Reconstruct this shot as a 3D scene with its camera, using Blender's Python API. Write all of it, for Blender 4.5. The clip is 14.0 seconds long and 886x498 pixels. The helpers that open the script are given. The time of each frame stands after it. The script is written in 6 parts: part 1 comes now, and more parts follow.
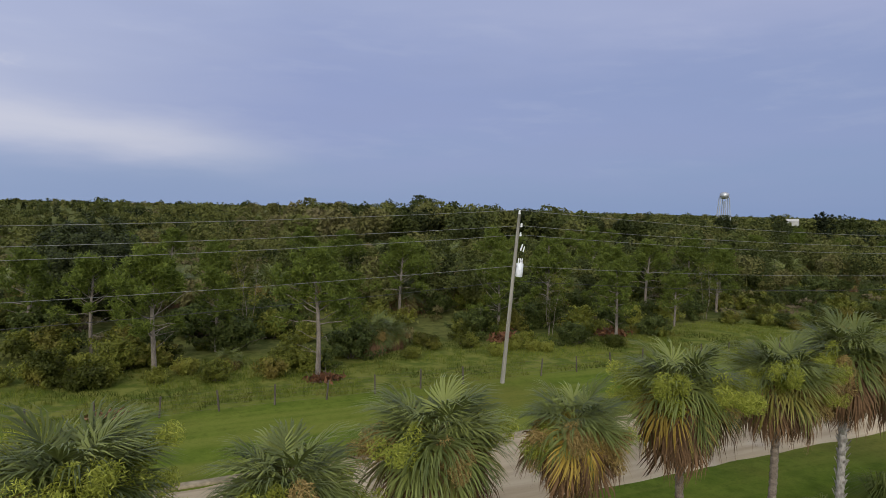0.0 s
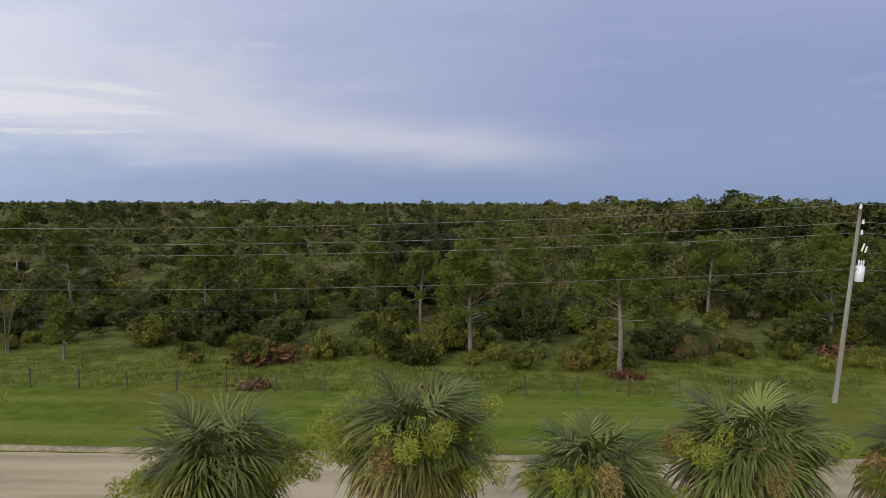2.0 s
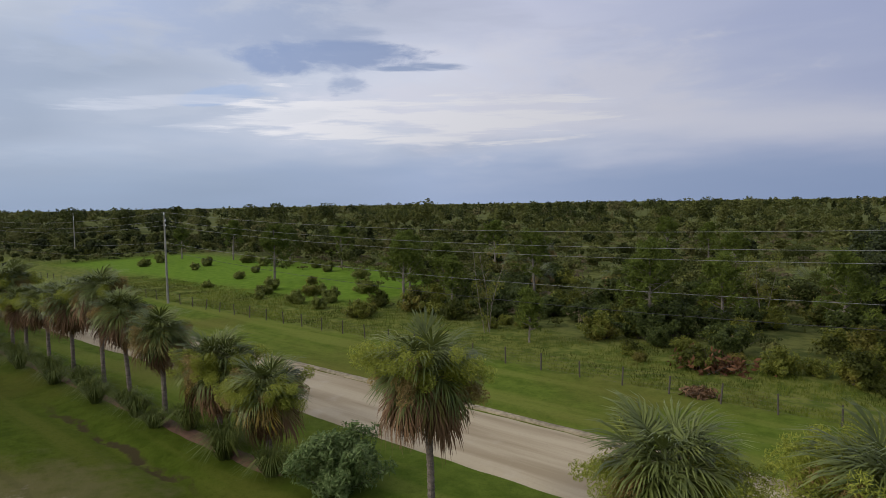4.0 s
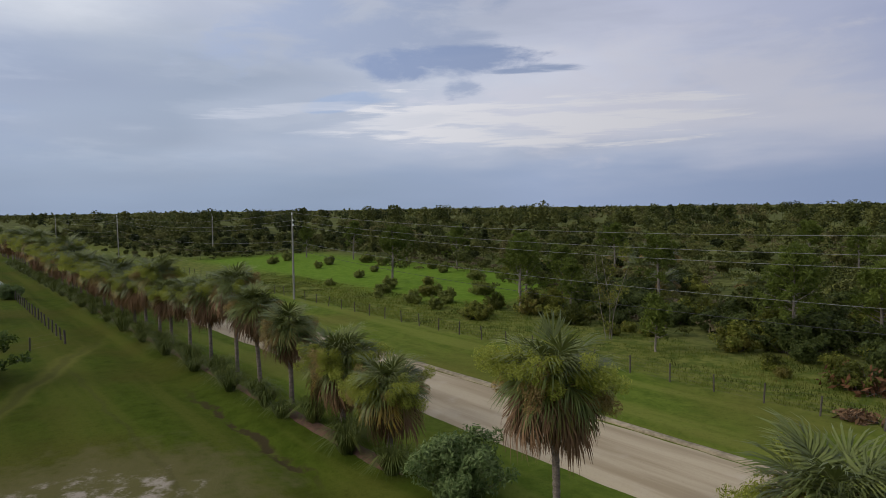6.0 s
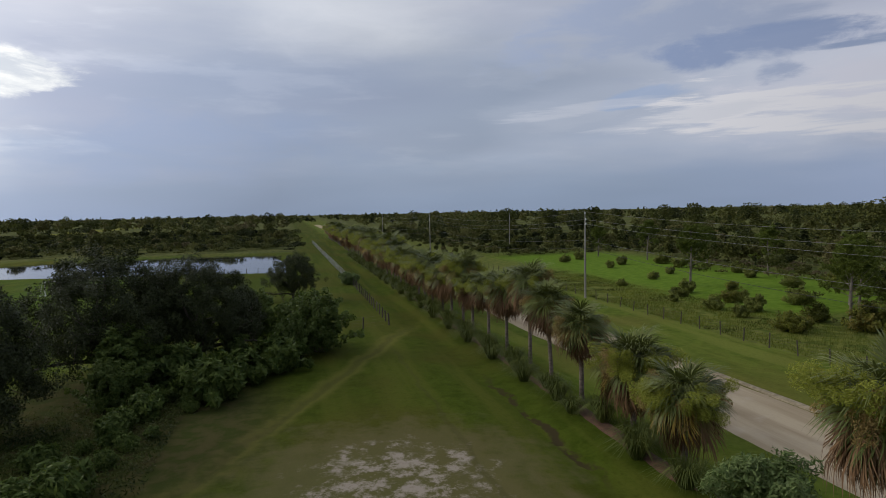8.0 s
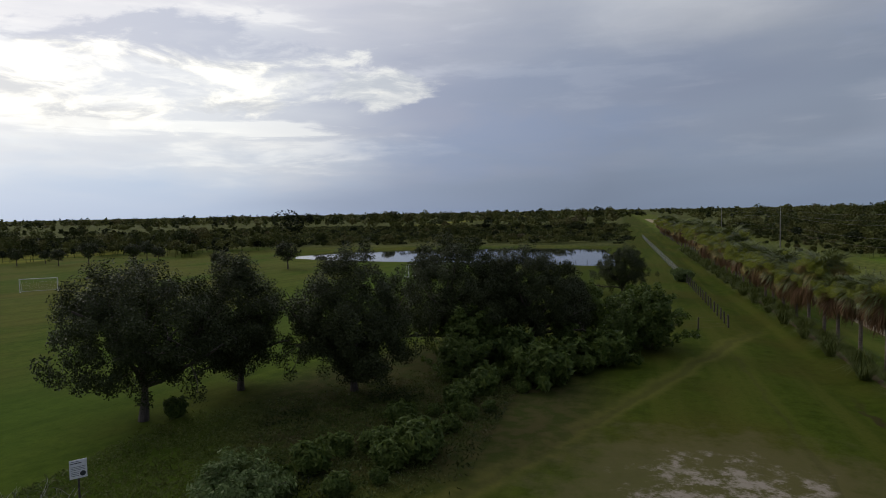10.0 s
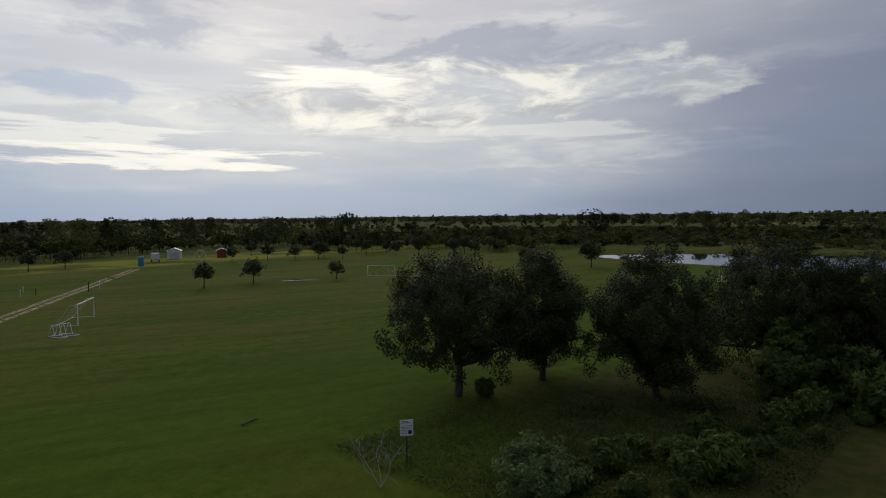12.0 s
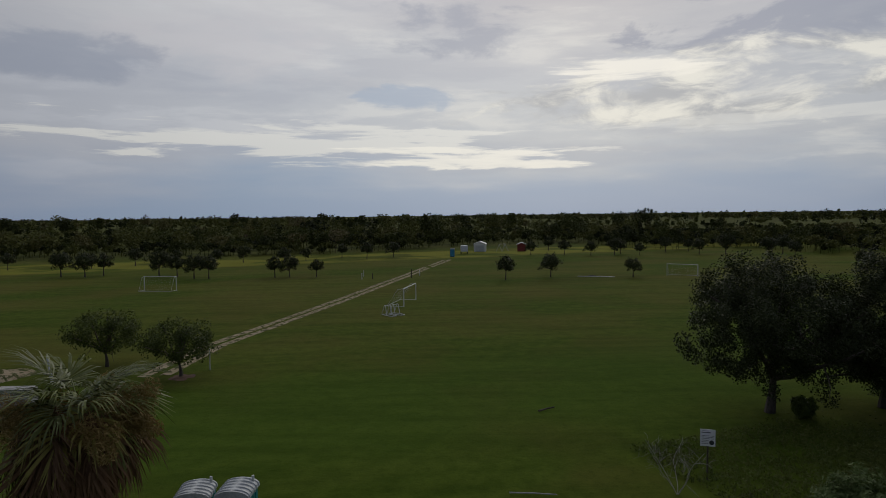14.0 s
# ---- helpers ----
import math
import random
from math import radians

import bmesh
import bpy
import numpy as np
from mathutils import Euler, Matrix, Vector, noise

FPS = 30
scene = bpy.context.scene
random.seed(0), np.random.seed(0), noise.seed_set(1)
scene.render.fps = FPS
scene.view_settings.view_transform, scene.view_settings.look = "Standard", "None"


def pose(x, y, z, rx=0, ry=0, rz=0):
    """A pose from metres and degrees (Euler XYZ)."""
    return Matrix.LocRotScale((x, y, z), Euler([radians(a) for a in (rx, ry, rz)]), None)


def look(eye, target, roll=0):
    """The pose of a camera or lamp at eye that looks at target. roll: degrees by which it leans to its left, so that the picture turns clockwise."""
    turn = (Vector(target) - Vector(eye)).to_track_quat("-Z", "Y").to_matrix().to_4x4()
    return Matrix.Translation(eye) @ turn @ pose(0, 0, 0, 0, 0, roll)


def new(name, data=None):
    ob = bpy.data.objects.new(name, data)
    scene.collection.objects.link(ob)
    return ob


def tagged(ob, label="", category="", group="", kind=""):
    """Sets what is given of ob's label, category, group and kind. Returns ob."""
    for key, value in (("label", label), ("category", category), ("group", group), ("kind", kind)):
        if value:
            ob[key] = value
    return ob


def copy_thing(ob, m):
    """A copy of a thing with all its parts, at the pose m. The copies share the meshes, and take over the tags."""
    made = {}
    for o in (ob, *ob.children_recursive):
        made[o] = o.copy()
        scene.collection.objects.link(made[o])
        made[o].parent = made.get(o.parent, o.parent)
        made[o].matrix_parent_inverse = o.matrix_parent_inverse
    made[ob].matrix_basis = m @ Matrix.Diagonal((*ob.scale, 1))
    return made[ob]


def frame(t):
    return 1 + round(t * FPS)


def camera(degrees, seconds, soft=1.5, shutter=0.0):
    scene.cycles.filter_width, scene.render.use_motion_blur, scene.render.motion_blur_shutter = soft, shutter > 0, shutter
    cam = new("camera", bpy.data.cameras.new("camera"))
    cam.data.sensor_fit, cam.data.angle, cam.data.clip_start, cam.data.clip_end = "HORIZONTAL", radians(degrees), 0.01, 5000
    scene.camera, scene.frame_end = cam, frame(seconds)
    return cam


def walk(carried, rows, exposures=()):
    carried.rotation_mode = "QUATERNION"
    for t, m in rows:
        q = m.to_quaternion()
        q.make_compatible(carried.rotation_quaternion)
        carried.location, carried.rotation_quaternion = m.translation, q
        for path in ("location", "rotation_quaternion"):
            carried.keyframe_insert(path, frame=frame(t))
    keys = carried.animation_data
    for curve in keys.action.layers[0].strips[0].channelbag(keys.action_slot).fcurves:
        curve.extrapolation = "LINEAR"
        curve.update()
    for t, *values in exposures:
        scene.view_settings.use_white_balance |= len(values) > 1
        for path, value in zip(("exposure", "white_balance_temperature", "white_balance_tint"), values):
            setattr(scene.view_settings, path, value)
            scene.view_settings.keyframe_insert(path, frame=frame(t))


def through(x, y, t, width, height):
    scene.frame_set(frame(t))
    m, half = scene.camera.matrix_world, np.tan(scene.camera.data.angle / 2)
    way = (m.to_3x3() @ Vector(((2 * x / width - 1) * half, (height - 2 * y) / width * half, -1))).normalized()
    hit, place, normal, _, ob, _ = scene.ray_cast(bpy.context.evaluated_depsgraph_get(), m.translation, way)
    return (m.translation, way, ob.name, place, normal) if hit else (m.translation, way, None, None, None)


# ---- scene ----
# ---------------------------------------------------------------- camera
cam = camera(70.05, 14.0, soft=0.6)
# seconds, eye x y z, yaw, pitch, roll
ROWS = [
    (0, 0.00, 0.00, 11.36, -24.90, -3.72, 1.38),
    (0.5, -0.09, -0.18, 11.35, -21.89, -3.78, 1.32),
    (1, -0.19, -0.38, 11.36, -16.55, -3.96, 1.09),
    (1.5, -0.29, -0.61, 11.37, -8.31, -4.18, 0.71),
    (2, -0.41, -0.86, 11.35, 1.82, -4.24, 0.23),
    (2.5, -0.53, -1.05, 11.35, 11.46, -4.12, -0.05),
    (3, -0.60, -1.18, 11.45, 21.64, -4.17, -0.44),
    (3.5, -0.61, -1.33, 11.63, 31.31, -4.19, -0.76),
    (4, -0.61, -1.45, 11.77, 40.35, -4.19, -0.97),
    (4.2, -0.63, -1.47, 11.83, 42.29, -4.22, -0.98),
    (6.3, -1.58, -1.24, 11.60, 53.43, -3.77, -0.89),
    (6.5, -1.58, -1.34, 11.61, 55.97, -3.77, -0.99),
    (7, -1.55, -1.42, 11.60, 62.90, -3.67, -1.10),
    (7.5, -1.47, -1.44, 11.59, 69.40, -3.50, -1.09),
    (8, -1.35, -1.47, 11.62, 76.55, -3.45, -1.13),
    (8.5, -1.28, -1.56, 11.66, 84.12, -3.39, -1.22),
    (8.7, -1.33, -1.66, 11.70, 87.24, -3.45, -1.22),
    (10.8, -2.06, -1.75, 11.27, 116.51, -3.21, -0.93),
    (11, -1.95, -1.71, 11.27, 119.26, -3.17, -0.87),
    (11.5, -1.77, -1.63, 11.30, 125.89, -3.09, -0.66),
    (12, -1.60, -1.57, 11.34, 132.79, -3.09, -0.66),
    (12.5, -1.42, -1.48, 11.38, 139.93, -3.12, -0.68),
    (13, -1.23, -1.34, 11.43, 147.48, -3.15, -0.72),
    (13.5, -1.09, -1.21, 11.46, 155.76, -3.15, -0.69),
    (14, -1.07, -1.12, 11.46, 159.13, -3.19, -0.67),
]
EXPOSURES = [(0.0, -0.05), (3.0, -0.18), (4.2, -0.3), (6.5, -0.44), (7.5, -0.56), (8.5, -0.70), (11.0, -1.22), (12.5, -1.55), (14.0, -1.72)]
walk(cam, [(t, pose(x, y, z, 90 + pitch, 0, yaw) @ pose(0, 0, 0, 0, 0, roll)) for t, x, y, z, yaw, pitch, roll in ROWS], EXPOSURES)

# ---------------------------------------------------------------- sky and sun
SUN_YAW, SUN_ELEV = 146.0, 30.0
SUN_DIR = Vector((-math.sin(radians(SUN_YAW)) * math.cos(radians(SUN_ELEV)), math.cos(radians(SUN_YAW)) * math.cos(radians(SUN_ELEV)), math.sin(radians(SUN_ELEV))))


def yaw_dir(yaw, elev):
    return (-math.sin(radians(yaw)) * math.cos(radians(elev)), math.cos(radians(yaw)) * math.cos(radians(elev)), math.sin(radians(elev)))


class Nodes:
    """Short hand for building node trees."""

    def __init__(self, tree):
        self.tree = tree
        tree.nodes.clear()

    def put(self, kind, ins=None, **props):
        n = self.tree.nodes.new(kind)
        for k, v in props.items():
            setattr(n, k, v)
        for k, v in (ins or {}).items():
            if isinstance(v, bpy.types.NodeSocket):
                self.tree.links.new(v, n.inputs[k])
            else:
                n.inputs[k].default_value = v
        return n

    def math(self, op, a, b=0.0, clamp=False):
        return self.put("ShaderNodeMath", {0: a, 1: b}, operation=op, use_clamp=clamp).outputs[0]

    def vec(self, op, a, b=(0, 0, 0)):
        n = self.put("ShaderNodeVectorMath", {0: a, 1: b}, operation=op)
        return n.outputs["Value"] if op == "DOT_PRODUCT" else n.outputs[0]

    def mix(self, fac, a, b, blend="MIX"):
        n = self.put("ShaderNodeMix", {0: fac}, data_type="RGBA", blend_type=blend)
        for i, v in ((6, a), (7, b)):
            if isinstance(v, bpy.types.NodeSocket):
                self.tree.links.new(v, n.inputs[i])
            else:
                n.inputs[i].default_value = (*v, 1) if len(v) == 3 else v
        return n.outputs[2]

    def span(self, v, a, b, c=0.0, d=1.0, smooth=True):
        return self.put("ShaderNodeMapRange", {0: v, 1: a, 2: b, 3: c, 4: d}, interpolation_type="SMOOTHSTEP" if smooth else "LINEAR").outputs[0]

    def noise(self, vec, scale, detail=4.0, rough=0.55, warp=0.0):
        return self.put("ShaderNodeTexNoise", {"Vector": vec, "Scale": scale, "Detail": detail, "Roughness": rough, "Distortion": warp}).outputs[0]


def build_sky():
    world = bpy.data.worlds.new("sky")
    scene.world = world
    world.use_nodes = True
    n = Nodes(world.node_tree)
    d = n.put("ShaderNodeTexCoord").outputs["Generated"]
    xyz = n.put("ShaderNodeSeparateXYZ", {0: d})
    # yaw and elevation in degrees, counted from the middle of the turn
    ahead, left = n.vec("DOT_PRODUCT", d, yaw_dir(70, 0)), n.vec("DOT_PRODUCT", d, yaw_dir(160, 0))
    yaw = n.math("ADD", n.math("MULTIPLY", n.math("ARCTAN2", left, ahead), 57.2958), 70.0)
    elev = n.math("MULTIPLY", n.math("ARCSINE", n.math("MINIMUM", n.math("MAXIMUM", xyz.outputs[2], -1.0), 1.0)), 57.2958)
    clear = n.put("ShaderNodeTexSky", sky_type="NISHITA", sun_disc=False, sun_elevation=radians(SUN_ELEV), sun_rotation=math.atan2(SUN_DIR.x, SUN_DIR.y), air_density=1.2, dust_density=1.5).outputs[0]
    clear = n.mix(1.0, clear, (0.06, 0.06, 0.06), "MULTIPLY")
    # drifting of the layers, so that no edge runs straight
    cell = n.put("ShaderNodeCombineXYZ", {0: n.math("MULTIPLY", yaw, 0.040), 1: n.math("MULTIPLY", elev, 0.20), 2: 0.0}).outputs[0]
    soft = n.noise(cell, 0.7, 3.0, 0.5)
    yw = n.math("ADD", yaw, n.math("MULTIPLY", n.math("SUBTRACT", soft, 0.5), 40.0))
    ew = n.math("ADD", elev, n.math("MULTIPLY", n.math("SUBTRACT", n.noise(cell, 1.1, 4.0, 0.55), 0.5), 9.0))
    u = n.math("DIVIDE", n.math("ADD", yw, 110.0), 360.0, True)

    def layer(stops):
        r = n.put("ShaderNodeValToRGB", {0: u})
        e = r.color_ramp.elements
        while len(e) > 1:
            e.remove(e[-1])
        for k, (at, c) in enumerate(stops):
            q = e[0] if k == 0 else e.new((at + 110) / 360)
            q.position, q.color = (at + 110) / 360, (*c, 1)
        return r.outputs[0]

    low = layer([(-60, (0.25, 0.34, 0.57)), (0, (0.28, 0.37, 0.59)), (40, (0.36, 0.45, 0.66)), (64, (0.26, 0.335, 0.48)), (90, (0.165, 0.215, 0.32)), (108, (0.19, 0.25, 0.38)), (128, (0.29, 0.38, 0.54)), (150, (0.32, 0.42, 0.59)), (178, (0.29, 0.39, 0.56)), (220, (0.30, 0.36, 0.52))])
    mid = layer([(-60, (0.28, 0.35, 0.59)), (-15, (0.31, 0.37, 0.62)), (10, (0.43, 0.48, 0.69)), (32, (0.66, 0.69, 0.82)), (52, (0.47, 0.52, 0.65)), (74, (0.26, 0.31, 0.42)), (92, (0.22, 0.26, 0.37)), (106, (0.25, 0.28, 0.39)), (126, (0.46, 0.49, 0.56)), (148, (0.54, 0.57, 0.63)), (170, (0.52, 0.55, 0.63)), (220, (0.40, 0.43, 0.53))])
    high = layer([(-60, (0.42, 0.46, 0.68)), (-15, (0.37, 0.43, 0.66)), (10, (0.45, 0.50, 0.71)), (32, (0.55, 0.58, 0.75)), (56, (0.38, 0.42, 0.54)), (68, (0.37, 0.40, 0.50)), (80, (0.37, 0.40, 0.47)), (98, (0.34, 0.365, 0.44)), (118, (0.45, 0.46, 0.53)), (148, (0.54, 0.54, 0.59)), (180, (0.64, 0.65, 0.70)), (220, (0.40, 0.42, 0.50))])
    base = n.mix(n.span(ew, 1.0, 7.0), low, mid)
    base = n.mix(n.span(ew, 10.0, 19.0), base, high)
    # a long tilted streak of thin cloud
    axis = n.math("ADD", 5.4, n.math("MULTIPLY", n.math("SUBTRACT", yaw, 5.0), 0.075))
    off = n.math("DIVIDE", n.math("SUBTRACT", n.math("ADD", elev, n.math("MULTIPLY", n.math("SUBTRACT", n.noise(cell, 2.2, 4.0), 0.5), 2.4)), axis), 1.7)
    band = n.math("POWER", 2.718, n.math("MULTIPLY", n.math("MULTIPLY", off, off), -1.0))
    band = n.math("MULTIPLY", band, n.math("MULTIPLY", n.span(yaw, -16.0, 2.0), n.span(yaw, 60.0, 30.0)))
    base = n.mix(n.math("MULTIPLY", band, 0.75), base, (0.66, 0.67, 0.78))
    # broken cloud: dark undersides and bright gaps, strongest around the hidden sun
    fold = n.noise(cell, 1.5, 8.0, 0.56, 0.2)
    fine = n.noise(n.vec("ADD", cell, (7.3, 2.1, 0.0)), 2.6, 8.0, 0.58, 0.25)
    rough = n.math("ADD", 0.07, n.math("MULTIPLY", n.math("MULTIPLY", n.span(yaw, 96.0, 118.0), n.span(yaw, 215.0, 175.0)), 0.26))
    rough = n.math("MAXIMUM", rough, n.math("MULTIPLY", n.math("MULTIPLY", n.span(yaw, 12.0, 30.0), n.span(yaw, 64.0, 46.0)), 0.2))
    high_up = n.math("MULTIPLY", n.span(ew, 2.0, 6.0), rough)
    base = n.mix(n.math("MULTIPLY", n.math("MULTIPLY", n.span(fold, 0.50, 0.62), high_up), 0.85), base, n.mix(0.62, base, (0.27, 0.30, 0.42)))
    gap = n.math("MULTIPLY", n.span(fold, 0.52, 0.40), n.span(fine, 0.42, 0.60))
    near = n.math("MULTIPLY", n.span(yaw, 100.0, 125.0), n.span(yaw, 190.0, 158.0))
    base = n.mix(n.math("MULTIPLY", n.math("MULTIPLY", gap, high_up), n.span(ew, 24.0, 12.0, 0.25, 1.0)), base, n.mix(near, (0.70, 0.73, 0.82), (0.90, 0.89, 0.86)))
    # single clouds, each a ragged patch at its own place in the sky
    cell2 = n.put("ShaderNodeCombineXYZ", {0: n.math("MULTIPLY", yaw, 0.075), 1: n.math("MULTIPLY", elev, 0.21), 2: 3.0}).outputs[0]
    edge = n.math("SUBTRACT", n.noise(cell2, 1.6, 9.0, 0.60, 0.35), 0.5)
    swirl = n.noise(n.vec("ADD", cell2, (3.1, 8.4, 0.0)), 2.1, 10.0, 0.62, 0.5)
    streak = n.math("SUBTRACT", n.noise(n.put("ShaderNodeCombineXYZ", {0: n.math("MULTIPLY", yaw, 0.05), 1: n.math("MULTIPLY", elev, 0.55), 2: 5.0}).outputs[0], 1.6, 8.0, 0.60, 0.3), 0.5)

    def cloud(under, at, half, colour, amount, rag=2.2, soft=0.7, tilt=0.0, grain=None, thin=False):
        da = n.math("SUBTRACT", yaw, at[0])
        a = n.math("DIVIDE", da, half[0])
        b = n.math("DIVIDE", n.math("SUBTRACT", n.math("SUBTRACT", elev, at[1]), n.math("MULTIPLY", da, tilt)), half[1])
        r = n.math("ADD", n.math("MULTIPLY", a, a), n.math("MULTIPLY", b, b))
        v = n.math("ADD", n.math("SUBTRACT", 1.0, r), n.math("MULTIPLY", streak if thin else edge, rag * 5.0))
        mask = n.math("MULTIPLY", n.span(v, 0.0, soft), amount)
        if grain:
            colour = n.mix(n.span(swirl, 0.40, 0.62), colour, grain)
        return n.mix(mask, under, colour)

    # the pale fan of high cloud and the flat dark cloud under it
    base = cloud(base, (34, 9.5), (22, 5.0), (0.64, 0.65, 0.76), 0.75, 0.9, 1.2, -0.05)
    base = cloud(base, (42, 7.6), (18, 2.2), (0.74, 0.74, 0.80), 0.85, 1.4, 0.9, 0.02, thin=True)
    base = cloud(base, (57, 15.6), (16, 4.0), (0.30, 0.36, 0.52), 0.8, 0.9, 1.1, -0.10)
    base = cloud(base, (50, 12.4), (9.5, 1.5), (0.24, 0.31, 0.50), 0.9, 0.8, 0.8, -0.01)
    base = cloud(base, (42, 11.9), (5.0, 0.55), (0.25, 0.32, 0.50), 0.85, 0.7, 0.8, -0.02, thin=True)
    base = cloud(base, (48.6, 10.4), (2.4, 1.1), (0.28, 0.35, 0.53), 0.7, 1.0, 0.8)
    base = cloud(base, (59, 9.2), (4.5, 0.8), (0.30, 0.40, 0.62), 0.6, 1.0, 0.8, -0.10)
    base = cloud(base, (64, 8.6), (8.0, 0.6), (0.52, 0.55, 0.65), 0.5, 1.0, 0.8, -0.11, thin=True)
    base = cloud(base, (56, 7.4), (8.0, 0.7), (0.56, 0.59, 0.69), 0.45, 1.2, 0.9, -0.10, thin=True)
    base = cloud(base, (84, 17.5), (14, 5.0), (0.56, 0.58, 0.65), 0.6, 0.25, 1.6)
    base = cloud(base, (98, 6.0), (22, 3.6), (0.19, 0.25, 0.40), 0.55, 0.6, 1.4)
    # sunlit heaps and streaks round the hidden sun, with blue gaps and grey bellies
    base = cloud(base, (130, 14.5), (13, 2.6), (0.30, 0.33, 0.43), 0.8, 1.3, 0.8, 0.03)
    base = cloud(base, (158, 16.0), (9, 2.6), (0.33, 0.36, 0.46), 0.7, 1.2, 1.0)
    base = cloud(base, (176, 14.5), (13, 4.0), (0.60, 0.60, 0.66), 0.7, 0.9, 1.2)
    base = cloud(base, (191, 12.5), (10, 1.8), (0.30, 0.34, 0.45), 0.6, 1.2, 1.0)
    base = cloud(base, (114, 11.0), (9, 2.4), (0.66, 0.67, 0.68), 0.85, 1.3, 0.9, 0.0, (0.40, 0.43, 0.49))
    base = cloud(base, (136, 9.8), (19, 3.6), (0.84, 0.83, 0.79), 0.92, 1.3, 1.1, -0.06, (0.42, 0.44, 0.49))
    base = cloud(base, (143, 12.0), (8, 1.2), (0.92, 0.90, 0.86), 0.85, 1.2, 1.1, 0.03, thin=True)
    base = cloud(base, (128, 7.3), (14, 1.1), (0.74, 0.75, 0.76), 0.5, 1.3, 1.0, 0.0, thin=True)
    base = cloud(base, (162, 10.2), (4.5, 1.3), (0.30, 0.40, 0.58), 0.5, 1.2, 0.8)
    base = cloud(base, (170, 6.2), (22, 1.7), (0.76, 0.77, 0.78), 0.85, 1.5, 0.7, 0.03, thin=True)
    base = cloud(base, (158, 5.0), (12, 0.9), (0.90, 0.89, 0.86), 0.8, 1.4, 0.7, 0.02, thin=True)
    base = n.mix(0.08, base, clear)
    # the sky is brighter towards the hidden sun
    lit = n.math("POWER", n.span(n.vec("DOT_PRODUCT", d, tuple(SUN_DIR)), -0.75, 0.95, 0.0, 1.0, False), 2.2)
    base = n.mix(1.0, base, n.put("ShaderNodeCombineColor", {0: n.math("ADD", 1.0, n.math("MULTIPLY", lit, 2.2)), 1: n.math("ADD", 1.0, n.math("MULTIPLY", lit, 2.15)), 2: n.math("ADD", 1.0, n.math("MULTIPLY", lit, 2.0))}).outputs[0], "MULTIPLY")
    base = n.mix(n.span(xyz.outputs[2], -0.01, -0.05), base, (0.08, 0.09, 0.07))
    bg = n.put("ShaderNodeBackground", {"Color": base, "Strength": 1.0})
    n.put("ShaderNodeOutputWorld", {0: bg.outputs[0]})


build_sky()
sun_data = bpy.data.lights.new("sun", "SUN")
sun_data.energy, sun_data.angle, sun_data.color = 1.35, radians(18), (1.0, 0.95, 0.86)
sun = new("sun", sun_data)
sun.matrix_basis = look(SUN_DIR * 100, (0, 0, 0))


# ---------------------------------------------------------------- materials
def material(name):
    m = bpy.data.materials.new(name)
    m.use_nodes = True
    return m, Nodes(m.node_tree)


def finish(n, colour, rough=0.8, height=None, bump=0.3, dist=0.02, metal=0.0, shine=0.4):
    ins = {"Base Color": colour if isinstance(colour, bpy.types.NodeSocket) else (*colour, 1), "Roughness": rough, "Metallic": metal, "Specular IOR Level": shine}
    if height is not None:
        ins["Normal"] = n.put("ShaderNodeBump", {"Height": height, "Strength": bump, "Distance": dist}).outputs[0]
    b = n.put("ShaderNodeBsdfPrincipled", ins)
    n.put("ShaderNodeOutputMaterial", {0: b.outputs[0]})
    return b


def solid(name, dark, light, scale=6.0, rough=0.7, bump=0.2, metal=0.0, warp=(1, 1, 1)):
    """A surface with grain at two scales between two colours."""
    m, n = material(name)
    at = n.put("ShaderNodeTexCoord").outputs["Object"]
    at = n.put("ShaderNodeMapping", {"Vector": at, "Scale": warp}).outputs[0]
    fine = n.noise(at, scale * 6, 5.0, 0.6)
    broad = n.noise(at, scale, 3.0)
    f = n.math("ADD", n.math("MULTIPLY", fine, 0.6), n.math("MULTIPLY", broad, 0.6))
    finish(n, n.mix(n.span(f, 0.4, 0.8), dark, light), rough, fine, bump, 0.01, metal)
    return m


def leafy(name, dark, light, tip=None, through=0.3, rough=0.55):
    """Leaves: varied leaf by leaf and plant by plant, and a little light comes through."""
    m, n = material(name)
    isl = n.put("ShaderNodeNewGeometry").outputs["Random Per Island"]
    obj = n.put("ShaderNodeObjectInfo").outputs["Random"]
    pos = n.put("ShaderNodeNewGeometry").outputs["Position"]
    c = n.mix(isl, dark, light)
    if tip:
        c = n.mix(n.span(n.noise(pos, 0.35, 3.0), 0.48, 0.72), c, tip)
        c = n.mix(n.span(n.noise(pos, 0.16, 2.0), 0.50, 0.62), c, tuple(0.45 * v for v in dark))
        c = n.mix(n.math("MULTIPLY", n.span(n.noise(pos, 0.11, 2.0, 0.5, 0.4), 0.55, 0.66), 0.7), c, tuple(1.25 * v for v in light))
    c = n.mix(n.math("MULTIPLY", obj, 0.35), c, tuple(0.6 * v for v in dark))
    b = n.put("ShaderNodeBsdfPrincipled", {"Base Color": c, "Roughness": rough, "Specular IOR Level": 0.15})
    t = n.put("ShaderNodeBsdfTranslucent", {"Color": c})
    mix = n.put("ShaderNodeMixShader", {0: through, 1: b.outputs[0], 2: t.outputs[0]})
    n.put("ShaderNodeOutputMaterial", {0: mix.outputs[0]})
    return m


